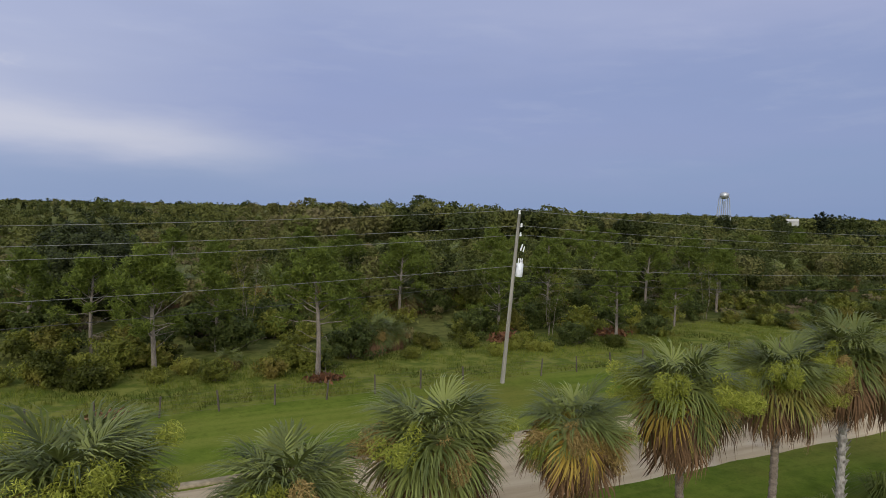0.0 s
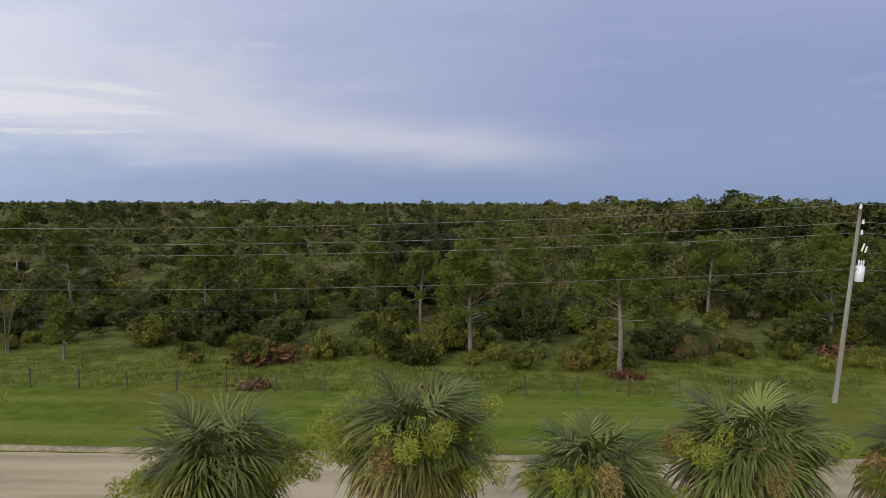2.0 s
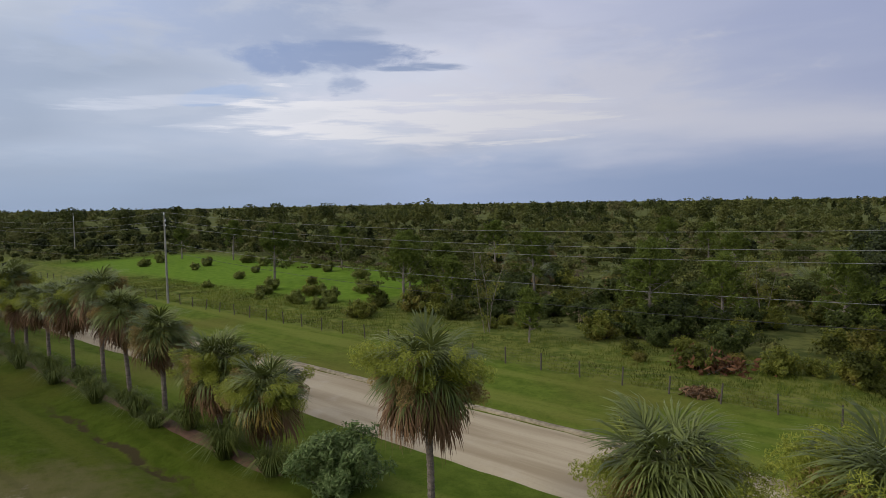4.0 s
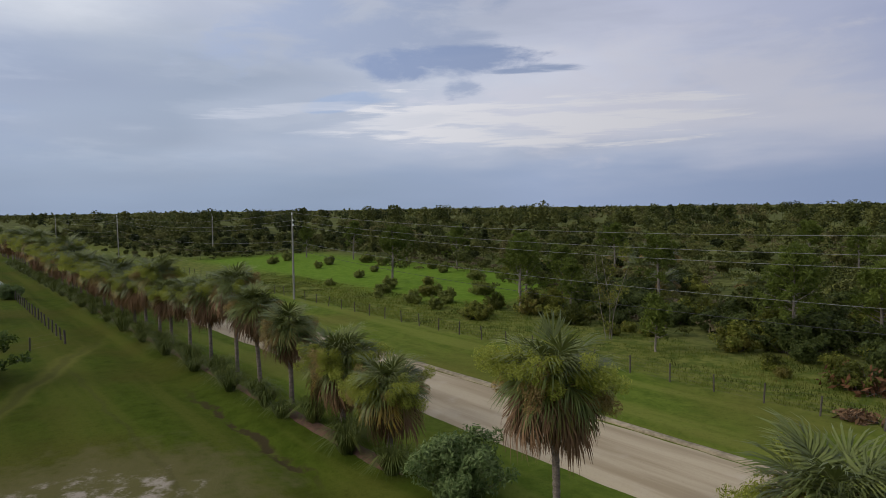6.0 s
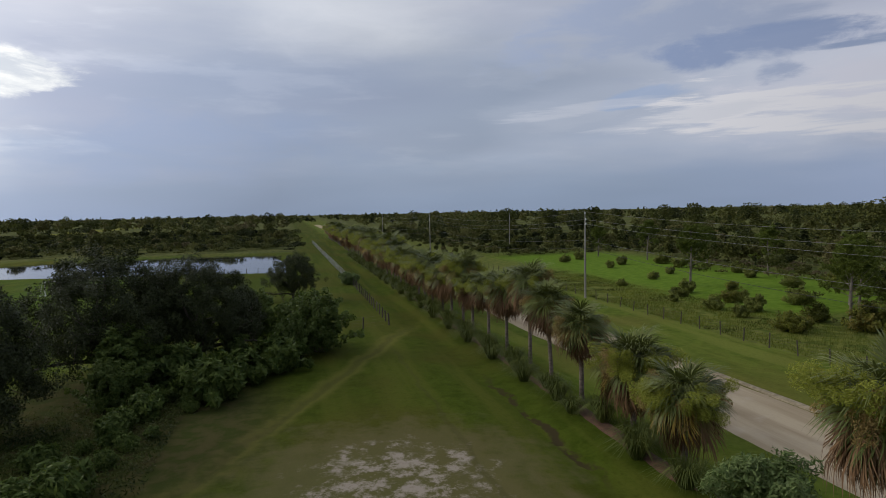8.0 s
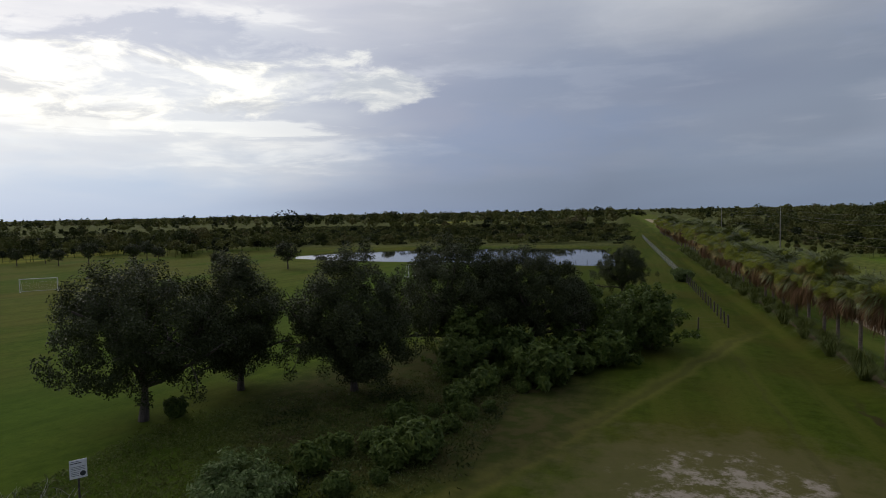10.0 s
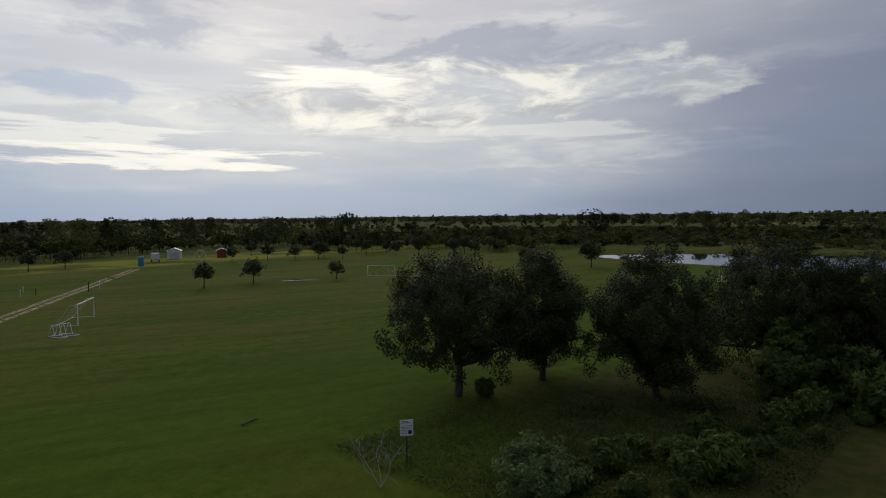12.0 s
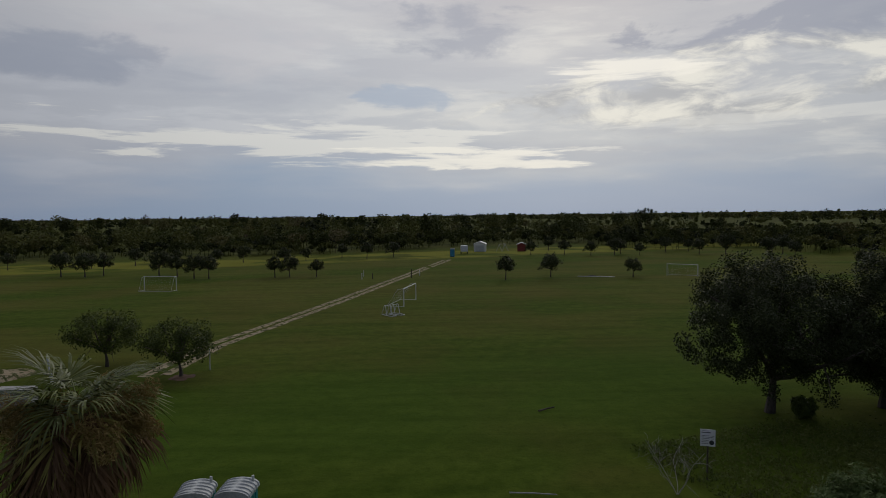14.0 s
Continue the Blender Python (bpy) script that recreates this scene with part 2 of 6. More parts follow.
def woods_material():
    """Woodland leaves: each tree has a tone of its own, from near-black oak through pine green to olive and grey-brown."""
    m, n = material("wood_leaf")
    tone = n.put("ShaderNodeAttribute", attribute_name="tone").outputs["Fac"]
    isl = n.put("ShaderNodeNewGeometry").outputs["Random Per Island"]
    r = n.put("ShaderNodeValToRGB", {0: tone})
    e = r.color_ramp.elements
    e[0].position, e[0].color = 0.0, (0.012, 0.018, 0.008, 1)
    e[1].position, e[1].color = 1.0, (0.155, 0.125, 0.072, 1)
    for at, c in ((0.16, (0.030, 0.038, 0.011)), (0.40, (0.066, 0.078, 0.019)), (0.58, (0.098, 0.106, 0.026)), (0.74, (0.122, 0.126, 0.034)), (0.88, (0.138, 0.124, 0.046))):
        q = e.new(at)
        q.color = (*c, 1)
    c = n.mix(isl, n.mix(1.0, r.outputs[0], (0.72, 0.72, 0.72), "MULTIPLY"), n.mix(1.0, r.outputs[0], (1.2, 1.2, 1.2), "MULTIPLY"))
    b = n.put("ShaderNodeBsdfPrincipled", {"Base Color": c, "Roughness": 0.7, "Specular IOR Level": 0.1})
    t = n.put("ShaderNodeBsdfTranslucent", {"Color": c})
    x = n.put("ShaderNodeMixShader", {0: 0.2, 1: b.outputs[0], 2: t.outputs[0]})
    n.put("ShaderNodeOutputMaterial", {0: x.outputs[0]})
    return m


def fan_leaf(name, dark, light, through=0.14, rough=0.46, shine=0.24):
    """Palm leaves: streaked segment by segment, with a tone for each frond and a dull wax gloss."""
    m, n = material(name)
    isl = n.put("ShaderNodeNewGeometry").outputs["Random Per Island"]
    obj = n.put("ShaderNodeObjectInfo").outputs["Random"]
    pos = n.put("ShaderNodeNewGeometry").outputs["Position"]
    c = n.mix(n.math("MULTIPLY", n.math("ADD", isl, n.noise(pos, 1.3, 3.0)), 0.55), dark, light)
    c = n.mix(n.math("MULTIPLY", n.span(obj, 0.0, 0.55, 1.0, 0.0), 0.55), c, tuple(0.5 * v for v in dark))
    c = n.mix(n.math("MULTIPLY", n.span(obj, 0.7, 1.0), 0.4), c, tuple(1.3 * v for v in light))
    b = n.put("ShaderNodeBsdfPrincipled", {"Base Color": c, "Roughness": rough, "Specular IOR Level": shine})
    t = n.put("ShaderNodeBsdfTranslucent", {"Color": c})
    x = n.put("ShaderNodeMixShader", {0: through, 1: b.outputs[0], 2: t.outputs[0]})
    n.put("ShaderNodeOutputMaterial", {0: x.outputs[0]})
    return m


WOOD_LEAF = woods_material()
PALM_GREEN = fan_leaf("palm_green", (0.062, 0.086, 0.018), (0.195, 0.216, 0.054))
PALM_OLIVE = fan_leaf("palm_olive", (0.110, 0.102, 0.018), (0.270, 0.235, 0.052))
PALM_YELLOW = fan_leaf("palm_yellow", (0.24, 0.155, 0.025), (0.42, 0.30, 0.05))
PALM_DEAD = fan_leaf("palm_dead", (0.085, 0.048, 0.024), (0.260, 0.155, 0.082), 0.1, 0.85, 0.1)
PALM_BLOOM = leafy("palm_bloom", (0.22, 0.25, 0.032), (0.42, 0.43, 0.075), through=0.35)
PALM_BLOOM_OLD = leafy("palm_bloom_old", (0.25, 0.17, 0.055), (0.44, 0.32, 0.12), through=0.2)
PINE_NEEDLE = leafy("pine_needle", (0.074, 0.104, 0.017), (0.170, 0.204, 0.034))
OAK_LEAF = leafy("oak_leaf", (0.025, 0.034, 0.010), (0.058, 0.070, 0.020), through=0.15)
BUSH_LEAF = leafy("bush_leaf", (0.085, 0.135, 0.036), (0.230, 0.290, 0.105), through=0.35)
SHRUB_LEAF = leafy("shrub_leaf", (0.058, 0.096, 0.018), (0.145, 0.190, 0.040), through=0.35)
SCRUB_LEAF = leafy("scrub_leaf", (0.120, 0.140, 0.020), (0.265, 0.268, 0.046), tip=(0.190, 0.150, 0.035), through=0.4)
MEADOW_LEAF = leafy("meadow_leaf", (0.130, 0.160, 0.030), (0.270, 0.285, 0.068), through=0.45)
DARK_SCRUB = leafy("dark_scrub", (0.048, 0.068, 0.016), (0.125, 0.150, 0.036), through=0.4)
GRASS_BLADE = leafy("grass_blade", (0.104, 0.135, 0.014), (0.180, 0.205, 0.026), tip=(0.160, 0.140, 0.030))
TUFT_BLADE = leafy("tuft_blade", (0.070, 0.095, 0.020), (0.150, 0.170, 0.042))
WEED_BLADE = leafy("weed_blade", (0.050, 0.078, 0.016), (0.120, 0.140, 0.032), tip=(0.10, 0.085, 0.035))
DRY_BRUSH = leafy("dry_brush", (0.10, 0.046, 0.022), (0.185, 0.088, 0.042), through=0.05, rough=0.9)
BARK = solid("bark", (0.055, 0.045, 0.034), (0.14, 0.115, 0.09), 3.0, 0.95, 0.6, warp=(1, 1, 0.3))
PINE_BARK = solid("pine_bark", (0.11, 0.092, 0.072), (0.25, 0.215, 0.175), 3.0, 0.95, 0.6, warp=(1, 1, 0.3))
PALM_BARK = solid("palm_bark", (0.10, 0.078, 0.058), (0.24, 0.195, 0.15), 4.0, 0.95, 0.6, warp=(1, 1, 2.5))
PALE_BARK = solid("pale_bark", (0.24, 0.22, 0.19), (0.44, 0.41, 0.36), 4.0, 0.9, 0.4, warp=(1, 1, 0.4))
POLE_WOOD = solid("pole_wood", (0.17, 0.16, 0.13), (0.32, 0.30, 0.25), 2.0, 0.9, 0.4, warp=(3, 3, 0.15))
POST_WOOD = solid("post_wood", (0.05, 0.043, 0.032), (0.12, 0.10, 0.075), 4.0, 0.9, 0.4, warp=(3, 3, 0.3))
STEEL = solid("galvanised_steel", (0.32, 0.33, 0.33), (0.52, 0.53, 0.53), 5.0, 0.45, 0.1, 0.8)
WIRE = solid("wire_metal", (0.14, 0.14, 0.13), (0.24, 0.24, 0.23), 5.0, 0.7, 0.0)
FENCE_WIRE = solid("rusty_fence_wire", (0.08, 0.07, 0.055), (0.16, 0.14, 0.11), 5.0, 0.8, 0.0)
CABLE = solid("black_cable", (0.02, 0.02, 0.02), (0.04, 0.04, 0.04), 5.0, 0.6, 0.0)
PORCELAIN = solid("porcelain", (0.62, 0.62, 0.60), (0.78, 0.78, 0.76), 5.0, 0.3, 0.0)
CAN_PAINT = solid("grey_can_paint", (0.55, 0.57, 0.58), (0.72, 0.74, 0.75), 5.0, 0.4, 0.05)
WHITE_PAINT = solid("white_paint", (0.60, 0.60, 0.57), (0.80, 0.80, 0.77), 3.0, 0.5, 0.05)
RED_PAINT = solid("red_paint", (0.15, 0.025, 0.02), (0.24, 0.045, 0.035), 3.0, 0.7, 0.1)
DARK_METAL = solid("dark_metal", (0.02, 0.02, 0.022), (0.05, 0.05, 0.055), 3.0, 0.5, 0.1)
TEAL_PLASTIC = solid("teal_plastic", (0.02, 0.22, 0.22), (0.03, 0.30, 0.30), 2.0, 0.4, 0.05)
BLUE_PLASTIC = solid("blue_plastic", (0.03, 0.20, 0.34), (0.05, 0.28, 0.44), 2.0, 0.4, 0.05)
ROOF_PLASTIC = solid("white_roof_plastic", (0.42, 0.44, 0.42), (0.60, 0.62, 0.60), 2.0, 0.45, 0.05)
NET_CORD = solid("net_cord", (0.55, 0.55, 0.54), (0.70, 0.70, 0.69), 5.0, 0.8, 0.0)
SIGN_FACE = solid("sign_face", (0.74, 0.74, 0.70), (0.84, 0.84, 0.80), 2.0, 0.5, 0.05)
SIGN_INK = solid("sign_ink", (0.03, 0.035, 0.03), (0.06, 0.065, 0.06), 4.0, 0.6, 0.0)
CONCRETE = solid("concrete", (0.34, 0.33, 0.30), (0.50, 0.49, 0.45), 2.0, 0.9, 0.2)
RUBBER = solid("rubber", (0.015, 0.015, 0.015), (0.03, 0.03, 0.03), 4.0, 0.8, 0.1)


def sandy(name, worn=False):
    m, n = material(name)
    pos = n.put("ShaderNodeNewGeometry").outputs["Position"]
    run = n.put("ShaderNodeMapping", {"Vector": pos, "Scale": (0.06, 0.9, 1.0)}).outputs[0]
    lanes = n.noise(run, 1.0, 5.0, 0.6, 0.4)
    fine = n.noise(pos, 9.0, 6.0, 0.65)
    blotch = n.noise(pos, 0.5, 4.0)
    c = n.mix(n.span(lanes, 0.35, 0.65), (0.31, 0.245, 0.150), (0.43, 0.355, 0.232))
    c = n.mix(n.math("MULTIPLY", n.span(fine, 0.5, 0.8), 0.45), c, (0.27, 0.21, 0.14))
    c = n.mix(n.math("MULTIPLY", n.span(blotch, 0.55, 0.75), 0.4), c, (0.48, 0.415, 0.315))
    if worn:
        c = n.mix(n.span(n.noise(pos, 1.7, 6.0, 0.65), 0.47, 0.57), c, (0.075, 0.085, 0.028))
    finish(n, c, 1.0, fine, 0.4, 0.03, shine=0.08)
    return m


SAND = sandy("sand_road")
TRACK_SAND = sandy("worn_track", True)
MULCH = solid("mulch", (0.07, 0.040, 0.022), (0.16, 0.085, 0.05), 2.0, 0.95, 0.8)
BERM_SOIL = solid("berm_soil", (0.16, 0.13, 0.075), (0.36, 0.295, 0.19), 0.6, 0.95, 0.6)


def ground_material():
    m, n = material("ground_cover")
    pos = n.put("ShaderNodeNewGeometry").outputs["Position"]
    xyz = n.put("ShaderNodeSeparateXYZ", {0: pos})
    X, Y = xyz.outputs[0], xyz.outputs[1]
    wob = n.math("MULTIPLY", n.math("SUBTRACT", n.noise(pos, 0.18, 4.0), 0.5), 5.0)
    Yw = n.math("ADD", Y, wob)
    fine = n.noise(pos, 7.0, 6.0, 0.7)
    mid = n.noise(pos, 0.9, 5.0, 0.6)
    broad = n.noise(pos, 0.07, 4.0, 0.55)
    run = n.put("ShaderNodeMapping", {"Vector": pos, "Scale": (0.03, 0.55, 1.0)}).outputs[0]
    mow = n.noise(run, 1.0, 3.0, 0.5)
    # mown lawn
    lawn = n.mix(n.span(mid, 0.3, 0.7), (0.068, 0.104, 0.012), (0.106, 0.146, 0.020))
    lawn = n.mix(n.math("MULTIPLY", n.span(mow, 0.42, 0.62), n.span(Y, -12.0, 12.0, 0.22, 1.0)), lawn, (0.132, 0.158, 0.028))
    lawn = n.mix(n.math("MULTIPLY", n.span(broad, 0.45, 0.65), 0.6), lawn, (0.120, 0.112, 0.026))
    lawn = n.mix(n.math("MULTIPLY", n.span(fine, 0.45, 0.75), 0.35), lawn, (0.040, 0.070, 0.012))
    # south of the road a dimmer exposure is put into the grass colour
    lawn = n.mix(n.span(Yw, 20.0, 15.0), lawn, n.mix(1.0, lawn, (0.80, 0.83, 0.68), "MULTIPLY"))
    # darkened once more, and a little browner, between the palms and the oaks
    lawn = n.mix(n.math("MULTIPLY", n.span(Yw, 17.0, 13.0), n.span(Y, -20.0, -10.0)), lawn, n.mix(1.0, lawn, (0.74, 0.69, 0.70), "MULTIPLY"))
    lawn = n.mix(n.math("MULTIPLY", n.span(Yw, 17.0, 19.0), 0.6), lawn, n.mix(1.0, lawn, (1.04, 0.96, 0.95), "MULTIPLY"))
    # drier, browner sward across the middle of the sports field
    dry = n.math("MULTIPLY", n.span(Yw, -44.0, -66.0), n.span(n.noise(n.put("ShaderNodeMapping", {"Vector": pos, "Scale": (0.03, 0.06, 1.0)}).outputs[0], 1.0, 5.0, 0.6), 0.36, 0.60))
    lawn = n.mix(n.math("MULTIPLY", dry, 0.5), lawn, n.mix(mid, (0.110, 0.100, 0.022), (0.170, 0.150, 0.034)))
    band = n.math("MULTIPLY", n.span(Yw, -26.0, -34.0), n.span(Yw, -50.0, -42.0))
    lawn = n.mix(n.math("MULTIPLY", band, 0.45), lawn, (0.062, 0.112, 0.012))
    # mowing streaks across the field
    swath = n.put("ShaderNodeCombineXYZ", {0: n.math("MULTIPLY", n.vec("DOT_PRODUCT", pos, (-0.93, 0.36, 0.0)), 0.05), 1: n.math("MULTIPLY", n.vec("DOT_PRODUCT", pos, (0.36, 0.93, 0.0)), 0.42), 2: 0.0}).outputs[0]
    lines = n.math("MULTIPLY", n.span(n.noise(swath, 1.0, 6.0, 0.68, 0.3), 0.42, 0.62), n.span(Y, -16.0, -26.0))
    lawn = n.mix(n.math("MULTIPLY", lines, 0.45), lawn, n.mix(1.0, lawn, (0.58, 0.66, 0.54), "MULTIPLY"))
    lawn = n.mix(n.math("MULTIPLY", n.span(n.noise(pos, 2.6, 8.0, 0.75), 0.48, 0.66), 0.4), lawn, n.mix(1.0, lawn, (0.55, 0.60, 0.5), "MULTIPLY"))
    # rough scrub under the woods
    scrub = n.mix(n.span(n.math("ADD", n.math("MULTIPLY", mid, 0.5), n.math("MULTIPLY", broad, 0.5)), 0.40, 0.60), (0.052, 0.064, 0.017), (0.120, 0.125, 0.036))
    # lush meadow clearing
    lush = n.mix(n.span(mid, 0.3, 0.7), (0.078, 0.140, 0.011), (0.122, 0.190, 0.020))
    c = n.mix(n.span(Yw, 35.0, 38.5), lawn, n.mix(n.span(mid, 0.4, 0.6), (0.072, 0.095, 0.016), (0.138, 0.145, 0.032)))
    inx = n.math("MULTIPLY", n.span(n.math("ADD", X, n.math("MULTIPLY", wob, 4.0)), -45.0, -60.0), n.span(X, -175.0, -145.0))
    c = n.mix(n.math("MULTIPLY", inx, n.math("MULTIPLY", n.span(Yw, 43.0, 52.0), n.span(Yw, 88.0, 72.0))), c, lush)
    wood = n.math("MULTIPLY", n.span(Yw, 42.0, 52.0), n.math("SUBTRACT", 1.0, n.math("MULTIPLY", inx, n.span(Yw, 88.0, 74.0))))
    c = n.mix(wood, c, scrub)
    c = n.mix(n.span(Yw, -178.0, -215.0), c, scrub)
    c = n.mix(n.math("MULTIPLY", n.span(X, -190.0, -205.0), n.math("SUBTRACT", 1.0, n.span(Yw, -2.0, 3.0))), c, scrub)
    # yellow flowering strip at the far side of the field
    gold = n.math("MULTIPLY", n.span(Yw, -150.0, -156.0), n.span(Yw, -186.0, -178.0))
    c = n.mix(n.math("MULTIPLY", gold, n.span(broad, 0.40, 0.55)), c, (0.20, 0.20, 0.030))
    # thin bare ground where vehicles turn, with pale sand showing
    spot = n.put("ShaderNodeMapping", {"Vector": pos, "Location": (28.0, -2.6, 0.0), "Scale": (1.0, 1.0, 0.0)}).outputs[0]
    far = n.put("ShaderNodeVectorMath", {0: spot}, operation="LENGTH").outputs["Value"]
    ragged = n.math("ADD", far, n.math("MULTIPLY", n.math("SUBTRACT", n.noise(pos, 0.6, 5.0, 0.65), 0.5), 11.0))
    c = n.mix(n.math("MULTIPLY", n.span(ragged, 9.5, 5.0), 0.7), c, (0.115, 0.100, 0.042))
    c = n.mix(n.math("MULTIPLY", n.span(ragged, 4.6, 2.6), n.span(n.noise(pos, 1.1, 8.0, 0.72), 0.44, 0.60)), c, (0.29, 0.25, 0.19))
    worn = n.put("ShaderNodeMapping", {"Vector": pos, "Location": (45.0, -3.0, 0.0), "Scale": (0.07, 0.5, 0.0)}).outputs[0]
    wf = n.put("ShaderNodeVectorMath", {0: worn}, operation="LENGTH").outputs["Value"]
    wf = n.math("ADD", wf, n.math("MULTIPLY", n.math("SUBTRACT", mid, 0.5), 0.9))
    c = n.mix(n.math("MULTIPLY", n.span(wf, 1.25, 0.4), 0.8), c, (0.088, 0.062, 0.020))
    # a wheel rut beside the thicket, and the washed edge of the swale
    rut = n.math("ABSOLUTE", n.math("ADD", n.math("ADD", Y, 7.2), n.math("ADD", n.math("MULTIPLY", n.math("ADD", X, 27.5), 0.464), n.math("MULTIPLY", n.math("SUBTRACT", n.noise(pos, 0.25, 4.0), 0.5), 2.2))))
    along = n.math("MULTIPLY", n.span(X, -72.0, -55.0), n.span(X, -12.0, -20.0))
    c = n.mix(n.math("MULTIPLY", n.math("MULTIPLY", n.span(rut, 1.3, 0.5), along), 0.5), c, (0.135, 0.130, 0.030))
    c = n.mix(n.math("MULTIPLY", n.math("MULTIPLY", n.span(rut, 0.55, 0.12), along), 0.38), c, (0.050, 0.048, 0.016))
    edge = n.math("ABSOLUTE", n.math("ADD", n.math("SUBTRACT", Y, 11.5), n.math("MULTIPLY", n.math("SUBTRACT", n.noise(pos, 0.35, 4.0), 0.5), 2.0)))
    stretch = n.math("MULTIPLY", n.span(X, -46.0, -38.0), n.span(X, -24.0, -29.0))
    c = n.mix(n.math("MULTIPLY", n.math("MULTIPLY", n.span(edge, 0.30, 0.10), stretch), n.span(mid, 0.40, 0.50)), c, (0.045, 0.036, 0.016))
    line = n.math("ABSOLUTE", n.math("ADD", n.math("SUBTRACT", Y, 6.6), n.math("MULTIPLY", n.math("SUBTRACT", n.noise(pos, 0.3, 3.0), 0.5), 1.2)))
    c = n.mix(n.math("MULTIPLY", n.math("MULTIPLY", n.span(line, 0.22, 0.08), n.math("MULTIPLY", n.span(X, -60.0, -50.0), n.span(X, -18.0, -24.0))), 0.28), c, (0.055, 0.050, 0.018))
    # darker green and brown ground in a ragged ellipse under the oaks
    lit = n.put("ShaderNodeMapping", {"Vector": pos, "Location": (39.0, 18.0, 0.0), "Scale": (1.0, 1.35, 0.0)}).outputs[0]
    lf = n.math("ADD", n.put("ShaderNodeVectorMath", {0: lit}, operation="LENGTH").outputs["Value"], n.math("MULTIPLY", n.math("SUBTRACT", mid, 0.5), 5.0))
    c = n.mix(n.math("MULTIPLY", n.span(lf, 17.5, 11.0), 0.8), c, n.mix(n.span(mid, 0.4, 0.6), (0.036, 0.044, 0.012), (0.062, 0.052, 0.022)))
    h = n.math("ADD", n.math("MULTIPLY", fine, 0.5), mid)
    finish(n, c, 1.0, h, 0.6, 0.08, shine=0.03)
    return m


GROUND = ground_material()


def water_material():
    m, n = material("pond_water")
    pos = n.put("ShaderNodeNewGeometry").outputs["Position"]
    b = finish(n, (0.012, 0.016, 0.016), 0.05, n.noise(pos, 1.5, 3.0), 0.02, 0.01)
    b.inputs["IOR"].default_value = 1.33
    return m


WATER = water_material()


# ---------------------------------------------------------------- mesh helpers
class Mesh:
    """Gathers vertices and faces, then makes one mesh object."""

    def __init__(self):
        self.v, self.f, self.mi, self.count = [], [], [], 0

    def add(self, verts, faces, mi=0):
        verts = np.asarray(verts, float).reshape(-1, 3)
        self.v.append(verts)
        base = self.count
        self.f.extend([tuple(int(i) + base for i in f) for f in faces])
        self.mi.extend([mi] * len(faces))
        self.count += len(verts)
        return self

    def many(self, verts, per, pattern, mi=0):
        """verts: (k * per, 3); the same face pattern for each group of per vertices."""
        verts = np.asarray(verts, float).reshape(-1, 3)
        k = len(verts) // per
        base = self.count + np.arange(k)[:, None] * per
        for p in pattern:
            self.f.extend(map(tuple, (base + np.array(p)[None]).tolist()))
            self.mi.extend([mi] * k)
        self.v.append(verts)
        self.count += len(verts)
        return self

    def box(self, lo, hi, mi=0, bevel=0.0):
        lo, hi = np.array(lo, float), np.array(hi, float)
        if bevel <= 0:
            v = [[(lo, hi)[i][0], (lo, hi)[j][1], (lo, hi)[k][2]] for i in (0, 1) for j in (0, 1) for k in (0, 1)]
            return self.add(v, [(0, 1, 3, 2), (4, 6, 7, 5), (0, 4, 5, 1), (2, 3, 7, 6), (0, 2, 6, 4), (1, 5, 7, 3)], mi)
        bm = bmesh.new()
        bmesh.ops.create_cube(bm, size=1.0)
        for q in bm.verts:
            q.co = Vector((lo + hi) / 2) + Vector([q.co[i] * (hi - lo)[i] for i in range(3)])
        bmesh.ops.bevel(bm, geom=bm.edges[:], offset=bevel, segments=2, affect="EDGES")
        bm.verts.index_update()
        self.add([q.co[:] for q in bm.verts], [[q.index for q in f.verts] for f in bm.faces], mi)
        bm.free()
        return self

    def tube(self, path, radii, sides=6, mi=0, cap=True):
        path = np.asarray(path, float)
        radii = np.broadcast_to(np.asarray(radii, float), (len(path),))
        t = np.gradient(path, axis=0)
        t /= np.linalg.norm(t, axis=1, keepdims=True) + 1e-9
        ref = np.array([0, 0, 1.0]) if abs(t[0][2]) < 0.9 else np.array([1.0, 0, 0])
        a = np.cross(t, ref)
        a /= np.linalg.norm(a, axis=1, keepdims=True) + 1e-9
        b = np.cross(t, a)
        ang = np.arange(sides) * 2 * math.pi / sides
        ring = path[:, None] + radii[:, None, None] * (np.cos(ang)[None, :, None] * a[:, None] + np.sin(ang)[None, :, None] * b[:, None])
        faces = []
        for i in range(len(path) - 1):
            for j in range(sides):
                k = (j + 1) % sides
                faces.append((i * sides + j, i * sides + k, (i + 1) * sides + k, (i + 1) * sides + j))
        if cap:
            faces += [tuple(range(sides)), tuple(range((len(path) - 1) * sides, len(path) * sides))[::-1]]
        return self.add(ring.reshape(-1, 3), faces, mi)

    def data(self, name, mats, smooth=False):
        me = bpy.data.meshes.new(name)
        me.from_pydata(np.concatenate(self.v).tolist(), [], self.f)
        for m in mats if isinstance(mats, (list, tuple)) else [mats]:
            me.materials.append(m)
        if any(self.mi):
            me.polygons.foreach_set("material_index", self.mi)
        if smooth:
            me.polygons.foreach_set("use_smooth", [True] * len(me.polygons))
        me.update()
        return me


def part(name, mesh, mats, parent=None, label="", smooth=False):
    """Links a gathered mesh as one object, under a thing or a part."""
    ob = new(name, mesh.data(name, mats, smooth) if isinstance(mesh, Mesh) else mesh)
    ob.parent = parent
    return tagged(ob, label)


def thing(name, label, category, group="", at=None):
    return tagged(base_at(new(name), at), label, category, group)


def base_at(ob, at):
    if at is not None:
        ob.matrix_basis = at
    return ob


